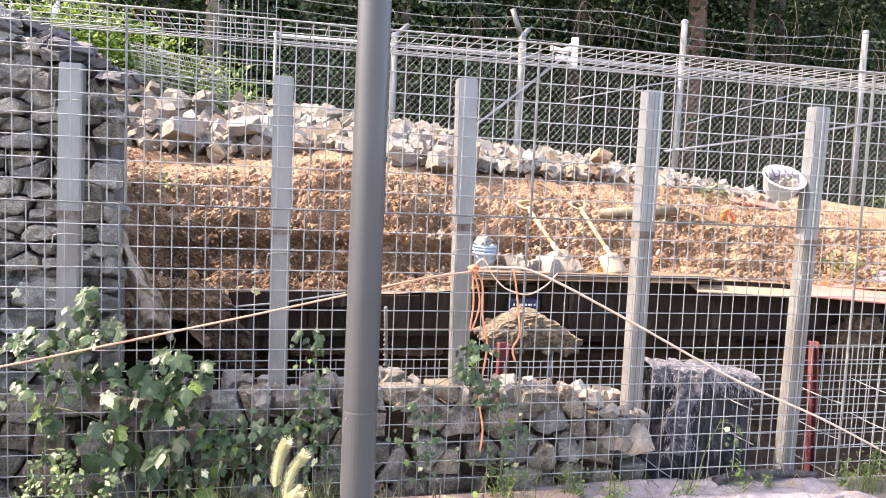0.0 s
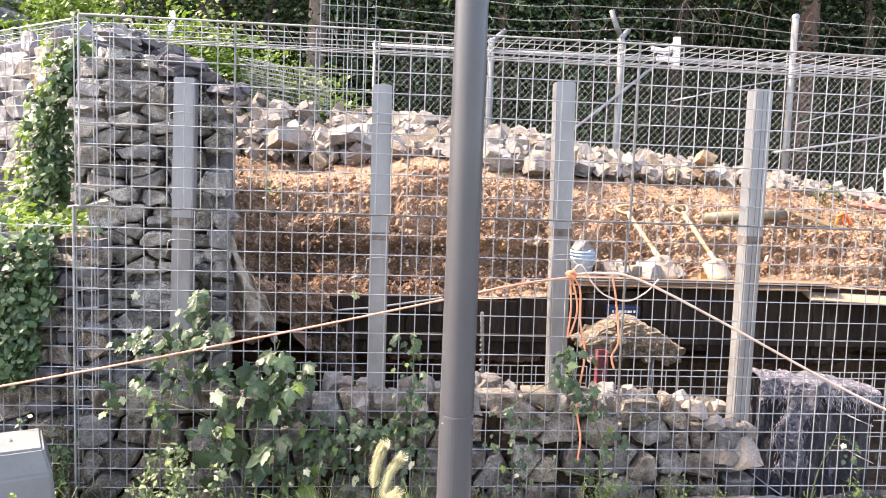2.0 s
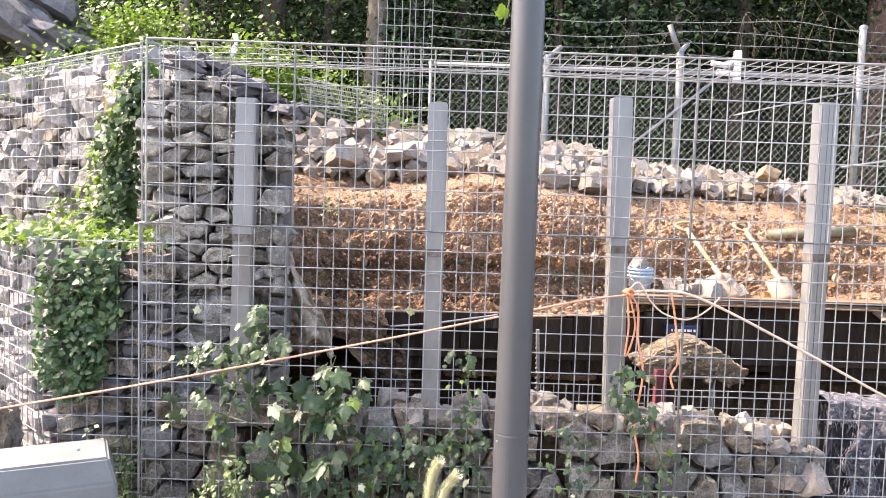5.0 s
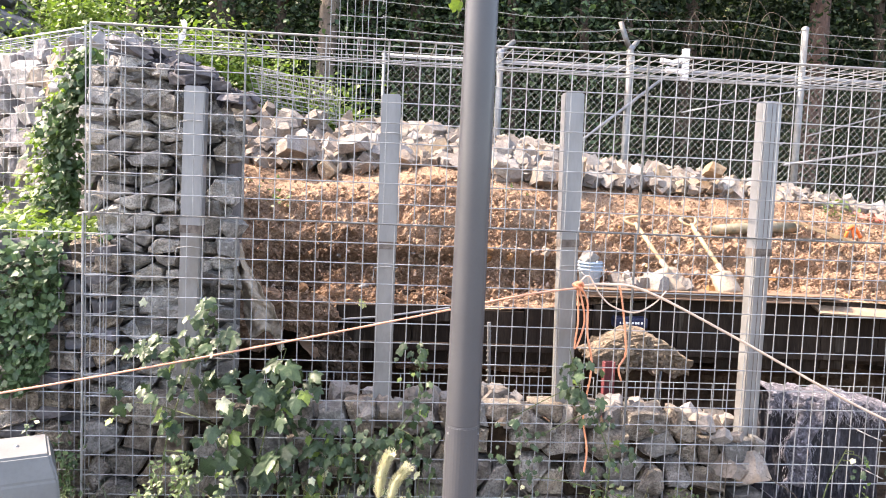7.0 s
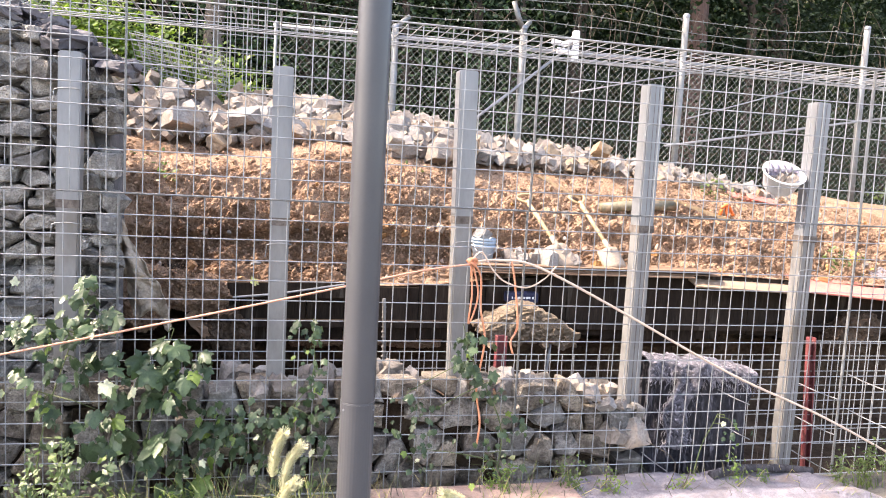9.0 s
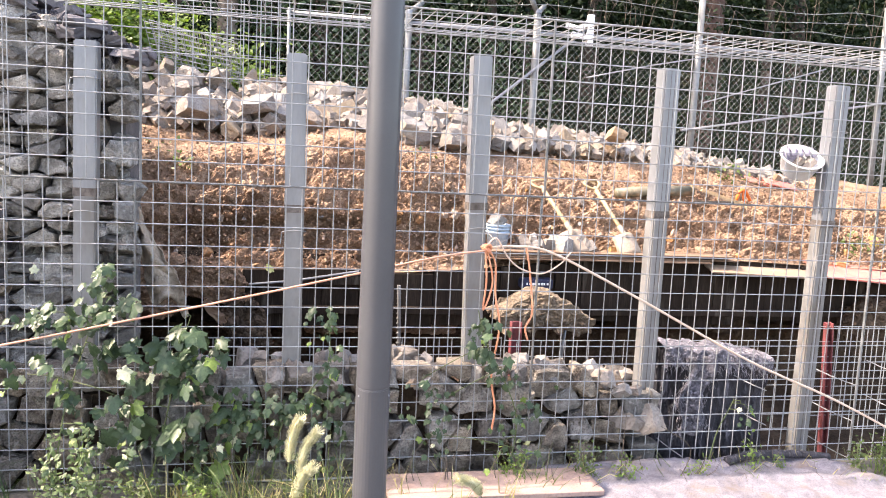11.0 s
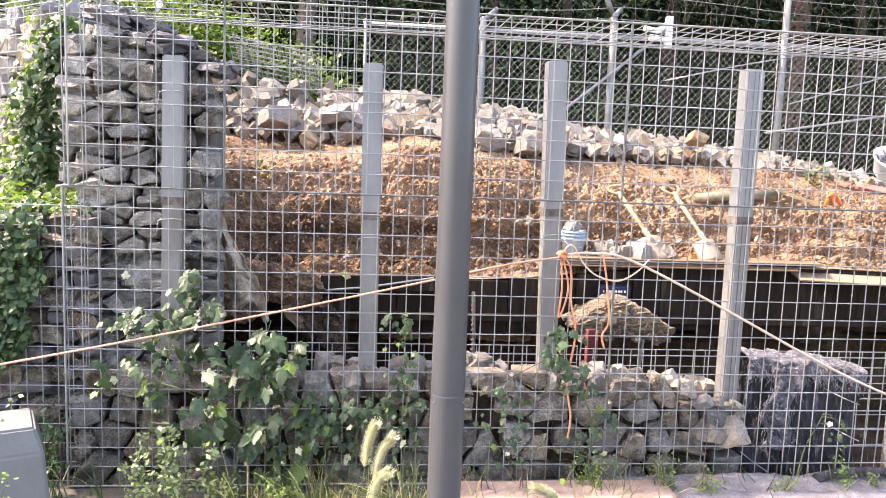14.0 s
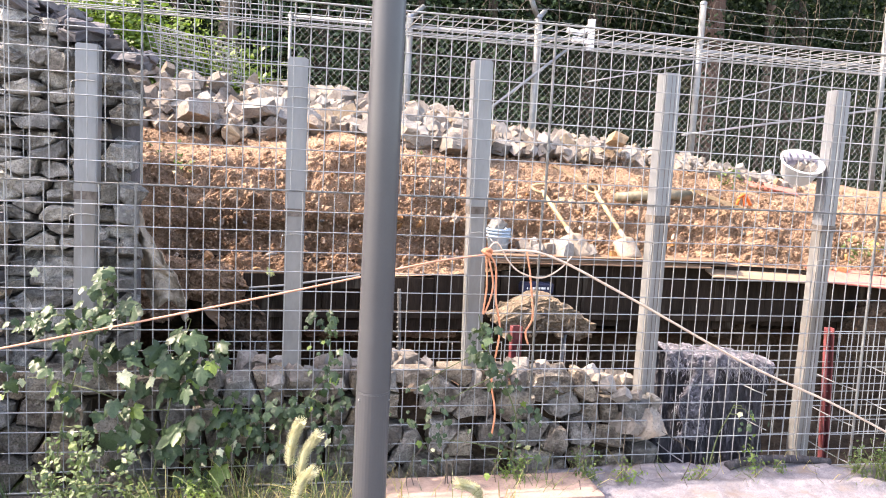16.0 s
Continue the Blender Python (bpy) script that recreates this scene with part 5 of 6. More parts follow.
    a.f += [(8, 9, 10, 11), (3, 2, 1, 0)]
    put("body", bevelled(a.mesh("body"), 0.010, 2), M_BOX, t)
    t.rotation_euler = (0, 0, radians(25))
    for x in (-0.30, 0.30):
        put("bolt", lathe([(0.0, 0.008), (0.009, 0.006), (0.012, 0.0)], 10).mesh("bolt", True), M_GALV, t, m=pose(x, 0, 0.505))


small_things()


# ---------------------------------------------------------------- ropes
def rope(pts, r, material, label, m=None):
    a = Acc()
    c = smooth_curve(pts, 8)
    a.tube(c, r * 0.86, 8)
    # two laid strands wound round the core
    for ph in (0, math.pi):
        out, run = [], 0.0
        for p, q in zip(c, c[1:]):
            d = (q - p)
            k = max(1, int(d.length / 0.008))
            dn = d.normalized()
            s = dn.cross(Vector((0, 1, 0.01))).normalized()
            b = dn.cross(s)
            for j in range(k):
                w = ph + run / 0.030 * 2 * math.pi
                out.append(p + d * (j / k) + (s * math.cos(w) + b * math.sin(w)) * r * 0.45)
                run += d.length / k
        if len(out) > 2:
            a.tube(out, r * 0.62, 5)
    return tagged(put("rope", a.mesh("rope", True), material), label, "rope")


rope([(-1.95, 3.36, 0.57), (-1.09, 3.38, 0.741), (-0.19, 3.40, 0.935), (0.326, 3.42, 1.05), (0.70, 3.48, 1.125), (0.95, 3.52, 1.158)], 0.0054, M_ROPE_PALE, "taut pale orange rope strung along the wire wall")
# paler rope colour than the left run, to paint sunshine on it
rope([(0.95, 3.54, 1.165), (1.10, 3.56, 1.175), (1.29, 3.54, 1.150), (1.73, 3.52, 0.945), (2.40, 3.50, 0.610), (2.95, 3.49, 0.385), (3.40, 3.47, 0.170), (3.66, 3.45, 0.03)], 0.0072, M_ROPE_SUN, "taut rope running down to a peg, sunshine put into its pale colour")
rope([(0.945, 3.53, 1.17), (1.00, 3.54, 1.215), (1.06, 3.54, 1.13), (1.13, 3.54, 1.07), (1.24, 3.54, 1.045), (1.33, 3.54, 1.09), (1.39, 3.54, 1.155)], 0.0046, M_ROPE_SUN, "slack loop of pale rope hanging from the knot")
rope([(0.955, 3.54, 1.17), (1.005, 3.55, 1.09), (1.015, 3.55, 0.93), (1.045, 3.55, 0.77), (1.018, 3.55, 0.53), (1.045, 3.55, 0.36), (1.036, 3.55, 0.235)], 0.0060, M_ROPE, "bright orange rope tail hanging in front of the mesh")
rope([(0.95, 3.54, 1.16), (0.965, 3.55, 1.00), (0.955, 3.55, 0.86), (0.985, 3.55, 0.93), (0.995, 3.55, 1.02), (0.96, 3.54, 1.15)], 0.0055, M_ROPE, "bright orange rope bight hanging from the knot")
rope([(1.16, 3.55, 1.17), (1.185, 3.55, 1.05), (1.21, 3.55, 0.85), (1.18, 3.55, 0.77), (1.195, 3.55, 0.705)], 0.0060, M_ROPE, "bright orange rope end hanging from the loop")
knot = Acc()
knot.tube(smooth_curve([(0.935, 3.53, 1.16), (0.955, 3.51, 1.185), (0.975, 3.54, 1.165), (0.95, 3.56, 1.15), (0.94, 3.52, 1.17), (0.965, 3.52, 1.15), (0.955, 3.55, 1.18), (0.93, 3.55, 1.165)], 5), 0.0085, 7)
tagged(put("rope_knot", knot.mesh("rope_knot", True), M_ROPE), "orange rope knotted round the steel post mesh", "rope knot")
peg = Acc().tube([(3.66, 3.45, -0.1), (3.665, 3.44, 0.10)], 0.012, 8)
tagged(put("ground_peg", peg.mesh("ground_peg", True), M_POST_DIRTY), "short steel peg that holds the rope end", "peg")


# ---------------------------------------------------------------- chain-link fence
FY = 7.4


def chain_link():
    t = thing("chain_link_fence", "galvanised chain-link fence with barbed wire before dark woods", "fence", at=(0, FY, 0))
    a = Acc()
    x0, x1, z1, p = -0.05, 9.4, 2.83, 0.066
    n = int((x1 - x0 + 4.0) / p)
    for i in range(n):
        for s in (1, -1):
            xa = x0 - 2.0 + i * p
            za, zb = 1.05, z1
            xb = xa + s * (zb - za) * 0.90
            pa, pb = Vector((xa, 0.002 * s, za)), Vector((xb, 0.002 * s, zb))
            if max(pa.x, pb.x) < x0 or min(pa.x, pb.x) > x1:
                continue
            lo, hi = (pa, pb) if pa.x < pb.x else (pb, pa)
            if lo.x < x0:
                cut = lo.lerp(hi, (x0 - lo.x) / (hi.x - lo.x))
                pa, pb = (cut, pb) if lo is pa else (pa, cut)
            a.tube([pa, pb], 0.0014, 3)
    put("chain_link_mesh", a.mesh("chain_link_mesh"), M_WIRE_FAR, t)
    put("top_rail", Acc().tube([(x0, -0.01, 2.85), (3, -0.01, 2.853), (x1, -0.01, 2.86)], 0.021, 10).mesh("top_rail", True), M_GALV, t)
    for x, top in ((-0.025, 2.88), (1.09, 2.95), (2.37, 3.06), (4.13, 3.34), (6.33, 3.42), (8.6, 3.4)):
        pole = put("post", Acc().tube([(x + 0.03 * (x > 6), -0.035, 1.0), (x, -0.035, top)], 0.034 if x > 0 else 0.016, 12).mesh("post", True), M_FENCE, t)
        put("post_cap", lathe([(0.0, 0.024), (0.02, 0.02), (0.037, 0.004), (0.037, -0.02)], 12).mesh("post_cap", True), M_GALV, pole, m=pose(x, -0.035, top) @ Matrix.Scale(1.0 if x > 0 else 0.5, 4))
    put("barb_arm", Acc().tube([(2.37, -0.035, 3.02), (2.30, -0.05, 3.16), (2.245, -0.06, 3.29)], 0.026, 10).mesh("barb_arm", True), M_FENCE, t)
    put("barb_arm", Acc().tube([(2.37, -0.035, 3.02), (2.42, 0.02, 3.09), (2.46, 0.05, 3.13)], 0.026, 10).mesh("barb_arm", True), M_FENCE, t)
    put("barb_arm", Acc().tube([(1.09, -0.035, 2.93), (1.16, 0.0, 3.00), (1.23, 0.02, 3.06)], 0.024, 10).mesh("barb_arm", True), M_FENCE, t)
    put("brace", Acc().tube([(2.90, -0.07, 2.94), (2.03, -0.07, 2.22), (1.50, -0.07, 1.78)], 0.014, 10).mesh("brace", True), M_GALV, t, "slanting galvanised brace pipe")
    put("brace_cable", Acc().tube([(3.98, -0.09, 1.985), (6.735, -0.09, 2.47), (8.5, -0.09, 2.79)], 0.013, 6).mesh("brace_cable", True), M_GALV, t, "pale slanting cable")
    put("brace_cable", Acc().tube([(2.9, -0.09, 2.45), (3.6, -0.09, 2.62), (4.6, -0.09, 2.83)], 0.007, 6).mesh("brace_cable", True), M_GALV, t, "thin slanting cable")
    put("brace_cable", Acc().tube([(4.2, -0.09, 2.28), (5.6, -0.09, 2.72)], 0.007, 6).mesh("brace_cable", True), M_GALV, t, "thin slanting cable")
    br = put("bracket", bevelled(Acc().box(2.875, -0.12, 2.76, 2.935, -0.06, 3.06).mesh("bracket"), 0.004, 1), M_WHITE, t, "white angled rail bracket")
    put("arm", Acc().tube([(2.905, -0.08, 3.0), (2.80, -0.08, 2.92), (2.66, -0.08, 2.94)], 0.028, 8).mesh("arm"), M_WHITE, br)
    put("arm", Acc().tube([(2.72, -0.08, 2.86), (2.90, -0.08, 2.84)], 0.03, 8).mesh("arm"), M_WHITE, br)
    rng = random.Random(14)
    for z in (2.98, 3.10, 3.20, 3.32):
        a = Acc()
        x = x0
        pts = []
        while x < x1:
            pts.append((x, -0.04 + rng.uniform(-0.02, 0.02), z + rng.uniform(-0.025, 0.025) - 0.03 * math.sin(x * 1.6)))
            x += 0.5
        c = smooth_curve(pts, 4)
        a.tube(c, 0.0036, 4)
        for q in c[::1]:
            d = Vector((rng.uniform(-0.4, 0.4), rng.uniform(-1, 1), rng.uniform(-1, 1))).normalized() * 0.026
            a.tube([q - d, q + d], 0.003, 3)
        put("barbed_wire", a.mesh("barbed_wire"), M_WIRE_FAR, t)
    # dead creepers looping through the barbed wire
    for k in range(34):
        x = rng.uniform(1.2, 8.6)
        h = rng.uniform(0.25, 0.75)
        w = rng.uniform(-0.25, 0.25)
        z = rng.uniform(2.88, 3.05)
        a = Acc().tube(smooth_curve([(x, 0.05, z), (x + w * 0.3, 0.0, z + h * 0.7), (x + w, 0.05, z + h), (x + w * 1.9 + 0.1, 0.06, z + h * 0.6), (x + w * 2.2 + 0.12, 0.08, z + rng.uniform(-0.1, 0.3))], 5), 0.0032, 4, 0.002)
        put("dead_creeper", a.mesh("dead_creeper"), M_TWIG, t)


chain_link()

# loose mesh rolls leaning at the edge of the wood
t = thing("mesh_sheet", "leaning leftover sheet of welded mesh behind the rubble", "mesh sheet", at=(-1.24, 7.05, 2.30))
put("mesh", wire_panel((0, 0, 0.32), (0.062, 0, -0.009), (0.006, 0.03, -0.042), 12, 8, r=0.004).mesh("mesh"), M_WIRE, t)
put("mesh", wire_panel((0.03, 0.05, 0.34), (0.062, 0, -0.012), (0.008, 0.03, -0.042), 12, 8, r=0.004).mesh("mesh"), M_WIRE, t)
t = thing("mesh_sheet", "upright leftover sheet of wire mesh among shrubs", "mesh sheet", at=(-0.52, 7.2, 1.95))
put("mesh", wire_panel((0, 0, 1.5), (0.07, 0, 0), (0, 0.0, -0.15), 7, 10, r=0.0035, jitter=0.012).mesh("mesh"), M_WIRE, t)


# ---------------------------------------------------------------- walls to the side
def side_walls():
    rng = random.Random(51)
    # sunlit basket wall
    a, b = Vector((-1.74, 4.72, 1.12)), Vector((-3.88, 6.505, 1.12))
    d = (b - a)
    t = thing("stone_wall", "sunlit gabion wall of pale flat stones with creeper", "gabion wall", at=b)
    t.rotation_euler = (0, 0, math.atan2(-d.y, -d.x))
    w = d.length
    stone_face(t, w, 1.27, 0.235, 0.118, rng, M_WALLSTONE, core=False, gap=0.87, mixed=0.2, odd=M_PALE)
    # dark filler box, standing in for shade between the stones
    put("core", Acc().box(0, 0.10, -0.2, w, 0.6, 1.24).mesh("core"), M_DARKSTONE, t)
    put("mesh", wire_panel((0, -0.05, 1.33), (w / 28, 0, 0), (0, 0, -ROW), 28, 13, r=0.0026).mesh("mesh"), M_WIRE, t)
    put("lid_mesh", wire_panel((0, -0.05, 1.335), (w / 28, 0, 0), (0, 0.1, 0), 28, 5, r=0.0026).mesh("lid_mesh"), M_WIRE, t)
    top_stones(t, 0, w, 0.05, 0.5, 1.27, 46, rng, M_WALLSTONE, 0.07, 0.13, ROCKS_WALL)
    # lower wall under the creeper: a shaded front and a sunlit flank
    t = thing("stone_wall", "low gabion wall of grey stone, darkened for shade, overgrown with green creeper", "gabion wall", at=(-1.875, 3.75, -0.10))
    # half the front stones use dark slate to put shade into the wall
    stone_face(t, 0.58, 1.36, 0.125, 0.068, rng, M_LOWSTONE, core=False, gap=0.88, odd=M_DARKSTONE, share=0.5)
    # dark filler box for the shade in the gaps of this front
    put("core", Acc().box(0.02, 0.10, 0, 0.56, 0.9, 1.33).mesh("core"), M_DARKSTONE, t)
    put("mesh", wire_panel((0, -0.05, 1.42), (0.0725, 0, 0), (0, 0, -ROW), 8, 14, r=0.0026).mesh("mesh"), M_WIRE, t)
    a, b = Vector((-1.885, 3.77, -0.10)), Vector((-2.65, 4.52, -0.10))
    d = b - a
    t = thing("stone_wall", "sunlit flank of the low gabion wall", "gabion wall", at=b)
    t.rotation_euler = (0, 0, math.atan2(-d.y, -d.x))
    w = d.length
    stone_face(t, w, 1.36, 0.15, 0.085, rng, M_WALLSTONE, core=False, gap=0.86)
    # dark filler box for the shade in the gaps of the flank
    put("core", Acc().box(0, 0.10, 0, w, 0.55, 1.33).mesh("core"), M_DARKSTONE, t)
    put("mesh", wire_panel((0, -0.05, 1.42), (w / 15, 0, 0), (0, 0, -ROW), 15, 14, r=0.0026).mesh("mesh"), M_WIRE, t)
    # dark shale mound
    for _ in range(90):
        x, y = rng.uniform(-5.8, -3.25), rng.uniform(6.9, 8.0)
        z = 2.45 + 0.85 * step(-3.05, -3.7, x) * rng.uniform(0.55, 1.0) + 0.12 * (y - 6.9)
        s = rng.uniform(0.18, 0.42)
        ob = put("boulder", rng.choice(ROCKS_DARK), M_DARKSTONE, m=Matrix.LocRotScale((x, y, z), Euler((rng.uniform(-0.4, 0.3), rng.uniform(0.2, 0.8), rng.uniform(-0.5, 0.5))), (s * 1.7, s, s * 0.6)))
        tagged(ob, "dark slabby shale boulder in the mound above the wall", "boulder", "boulder mound")


side_walls()
rough_block("concrete_stub", (0.18, 0.18, 0.62), 31, M_PALE, "pale broken concrete stub at the wall foot", "concrete stub", pose(-1.99, 3.46, 0.27))


# ---------------------------------------------------------------- trees and undergrowth
def tree(x, y, r, h, lean, material, rng, label, crown=True):
    base = land(x, y)
    t = thing("tree", label, "tree", "trees of the wood", at=(x, y, base - 0.1))
    a = Acc()
    pts, p = [], Vector((0, 0, 0))
    for k in range(13):
        u = k / 12
        pts.append(Vector((lean * u * h * 0.3 + 0.05 * math.sin(5 * u + x) * h * 0.15, 0.03 * math.sin(4 * u + y) * h * 0.2, u * h)))
    base_i = len(a.v)
    a.tube(pts, r * 1.15, 12, r * 0.35)
    for q in a.v:
        q += Vector(noise.noise_vector(Vector((q.x * 6 + x, q.y * 6 + y, q.z * 1.6)))) * r * 0.22
    put("trunk", a.mesh("trunk", True), material, t)
    tips = []
    for k in range(9):
        u = rng.uniform(0.35, 0.95)
        o = pts[int(u * 12)]
        w = rng.uniform(0, 6.28)
        l = rng.uniform(0.8, 2.0) * (1.3 - u * 0.6)
        e = o + Vector((math.cos(w) * l, math.sin(w) * l, l * rng.uniform(0.15, 0.6)))
        b = Acc().tube(smooth_curve([o, o.lerp(e, 0.5) + Vector((0, 0, 0.12 * l)), e], 4), r * 0.32, 6, r * 0.07)
        put("limb", b.mesh("limb", True), material, t)
        tips += [e, o.lerp(e, 0.6)]
    if crown:
        def spot():
            c = rng.choice(tips)
            return c + Vector([rng.gauss(0, 0.42) for _ in range(3)]) * Vector((1, 1, 0.7)).length / 1.6
        tips = [p for p in tips if p.y + y > 9.6 and p.z > 2.2] or [pts[-1]]
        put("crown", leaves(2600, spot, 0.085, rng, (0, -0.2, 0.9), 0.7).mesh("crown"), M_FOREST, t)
    return t


rt = random.Random(61)
tree(-1.95, 9.6, 0.16, 8.0, -0.02, M_BARK, rt, "thick dark-barked tree at the wood edge")
tree(-1.38, 9.9, 0.075, 7.0, 0.03, M_BARK, rt, "slender dark tree at the wood edge")
tree(-0.74, 8.9, 0.12, 7.0, 0.05, M_BARK_PALE, rt, "pale-barked sunlit tree behind the fence", False)
tree(-2.75, 9.0, 0.07, 5.0, -0.25, M_BARK_PALE, rt, "thin leaning pale-barked tree", False)
tree(5.6, 9.8, 0.15, 9.0, 0.0, M_BARK_RED, rt, "reddish-barked pine trunk behind the fence")
for x, y, r in ((1.55, 9.6, 0.06), (2.7, 10.3, 0.07), (3.5, 11.0, 0.10), (0.35, 10.8, 0.10), (4.6, 11.4, 0.12), (6.9, 10.4, 0.08), (8.2, 11.5, 0.14), (7.4, 12.6, 0.12), (1.1, 12.4, 0.13), (-3.6, 12.4, 0.13), (9.8, 10.6, 0.12), (2.1, 13.0, 0.14), (-0.4, 12.6, 0.14)):
    tree(x, y, r, rt.uniform(6.5, 9.5), rt.uniform(-0.05, 0.05), M_BARK, rt, "dark-barked woodland tree in the shade")


def stuff(name, me, material, label, category):
    return tagged(put(name, me, material), label, category, kind="stuff")


def growth():
    rng = random.Random(71)

    def deep():
        y = 8.2 + 7.5 * rng.random() ** 1.2
        x = rng.uniform(-1.0, 1.0) * (4.0 + y * 0.55) + 2.2
        return Vector((x, y, land(x, y) + 3.2 * rng.random() ** 1.4))

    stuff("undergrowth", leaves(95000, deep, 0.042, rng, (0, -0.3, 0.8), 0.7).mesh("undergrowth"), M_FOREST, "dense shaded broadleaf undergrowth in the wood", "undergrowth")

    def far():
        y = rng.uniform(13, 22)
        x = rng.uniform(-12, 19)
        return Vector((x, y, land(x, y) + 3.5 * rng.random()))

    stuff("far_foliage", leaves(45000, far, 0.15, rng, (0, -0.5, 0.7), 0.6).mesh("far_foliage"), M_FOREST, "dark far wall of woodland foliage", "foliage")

    # leaf layer above the visible part, added to block sun from the wood
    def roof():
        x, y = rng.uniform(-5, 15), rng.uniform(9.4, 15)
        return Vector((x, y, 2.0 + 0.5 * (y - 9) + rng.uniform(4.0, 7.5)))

    stuff("canopy", leaves(15000, roof, 0.24, rng, (0, 0, 1), 0.5).mesh("canopy"), M_FOREST, "unseen leaf canopy added to shade the wood", "canopy")

    clumps = [(-3.2, 7.4, 2.75), (-2.95, 7.5, 3.0), (-2.7, 7.4, 2.7), (-2.5, 7.2, 2.5), (-3.0, 7.0, 2.5), (-2.9, 6.4, 2.35), (-2.2, 6.9, 2.4), (-2.75, 7.6, 3.1), (-3.3, 6.5, 2.3), (-1.45, 7.75, 2.3), (-1.2, 7.75, 2.2), (-1.0, 7.7, 2.15), (-0.8, 7.75, 2.15), (-1.6, 7.6, 2.5), (-0.45, 7.6, 2.15), (-1.3, 7.8, 2.6), (-0.9, 7.8, 2.4), (-1.9, 7.3, 2.5), (-1.75, 7.6, 2.85)]

    def bright():
        c = rng.choice(clumps)
        return Vector((rng.gauss(c[0], 0.24), rng.gauss(c[1], 0.2), rng.gauss(c[2], 0.17)))

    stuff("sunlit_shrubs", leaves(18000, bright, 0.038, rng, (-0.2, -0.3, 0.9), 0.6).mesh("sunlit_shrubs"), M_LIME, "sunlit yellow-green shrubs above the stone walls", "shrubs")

    # lighter leaves added behind the shrubs to stand in for haze and sun
    def understory():
        x, y = rng.uniform(-5.0, 3.2), rng.uniform(8.6, 11.5)
        return Vector((x, y, land(x, y) + 2.6 * rng.random() ** 1.2))

    stuff("understory", leaves(17000, understory, 0.050, rng, (-0.2, -0.3, 0.9), 0.7).mesh("understory"), M_IVY, "understory at the edge of the wood, in lighter green for haze", "undergrowth")

    # creeper over the low wall and up the corner of the tall one
    def creeper():
        k = rng.random()
        if k < 0.80:
            x = rng.choice((-1.86, -1.81, -1.76, -1.71, -1.665, -1.62, -1.575, -1.53)) + rng.gauss(0, 0.022)
            z = 1.285 - rng.random() ** 0.8 * (0.62 + 0.14 * math.sin(10 * x)) * (1.0 if x < -1.56 else 0.7)
            return Vector((x, 3.675 + rng.gauss(0, 0.03), z))
        return Vector((rng.uniform(-2.1, -1.32), rng.uniform(3.72, 4.4), 1.29 + rng.gauss(0, 0.03)))

    stuff("creeper", leaves(1600, creeper, 0.036, rng, (-0.2, -0.8, 0.5), 0.45, 1.2).mesh("creeper"), M_IVY, "green creeper covering the low gabion wall", "creeper")

    def corner():
        z = rng.uniform(1.18, 2.30)
        x = -1.70 - 0.14 * step(2.25, 1.6, z) + 0.03 * math.sin(9 * z)
        return Vector((rng.gauss(x, 0.055 - 0.012 * step(1.8, 2.3, z)), 4.50 + rng.gauss(0, 0.05), z))

    stuff("corner_creeper", leaves(1700, corner, 0.036, rng, (-0.3, -0.8, 0.4), 0.45, 1.3).mesh("corner_creeper"), M_IVY, "dark green creeper climbing the corner of the tall gabion wall", "creeper")

    # lighter leaf colour along the creeper's left edge, painting the sunlight there
    def fringe():
        z = rng.uniform(1.2, 2.3)
        x = -1.80 - 0.16 * step(2.25, 1.6, z)
        return Vector((rng.gauss(x, 0.05), 4.50 + rng.gauss(0, 0.05), z))

    stuff("creeper_fringe", leaves(420, fringe, 0.034, rng, (-0.6, -0.4, 0.7), 0.4, 1.5).mesh("creeper_fringe"), M_LIME, "lighter green leaves on the corner creeper, standing in for its sunlit edge", "creeper")

    def ledge():
        y = rng.uniform(3.8, 4.7)
        return Vector((rng.uniform(-0.57, -0.36) * y, y, 1.28 + abs(rng.gauss(0, 0.05))))

    stuff("ledge_weeds", leaves(900, ledge, 0.036, rng, (-0.2, -0.2, 1), 0.5, 1.4).mesh("ledge_weeds"), M_LIME, "bright sunlit weeds on the wall ledge", "weeds")

    def wallweeds():
        x = rng.uniform(-2.7, -1.9)
        return Vector((x, 4.72 - (x + 1.74) * 0.83 - 0.14 + rng.gauss(0, 0.04), 1.25 + abs(rng.gauss(0, 0.15))))

    stuff("wall_weeds", leaves(220, wallweeds, 0.028, rng, (-0.3, -0.4, 0.8), 0.5, 2.2).mesh("wall_weeds"), M_LIME, "sparse sunlit weeds in front of the pale wall", "weeds")

    def bankweeds():
        c = rng.choice([(-0.85, 5.85, 1.47), (-0.72, 5.85, 1.42), (-0.95, 5.9, 1.52), (1.05, 6.15, 1.55), (4.05, 6.5, 1.55), (6.6, 7.2, 1.6), (6.9, 7.1, 1.5), (7.3, 7.2, 1.5), (4.9, 5.7, 1.0)])
        return Vector((rng.gauss(c[0], 0.09), rng.gauss(c[1], 0.06), rng.gauss(c[2], 0.05)))

    stuff("bank_weeds", leaves(520, bankweeds, 0.028, rng, (0, -0.3, 0.9), 0.6, 1.8).mesh("bank_weeds"), M_GRASS, "scattered small green weeds on the clay bank", "weeds")


growth()


# ---------------------------------------------------------------- vines and weeds in front
LEAF_BIG = [lobed_leaf("leaf", 1.0, c, u, k) for c, u, k in ((0.46, 0.18, 4), (0.38, 0.34, -6), (0.52, 0.10, 0), (0.42, 0.5, 8))]
LEAF_LIME = [m.copy() for m in LEAF_BIG]
LEAF_PALE = [m.copy() for m in LEAF_BIG]
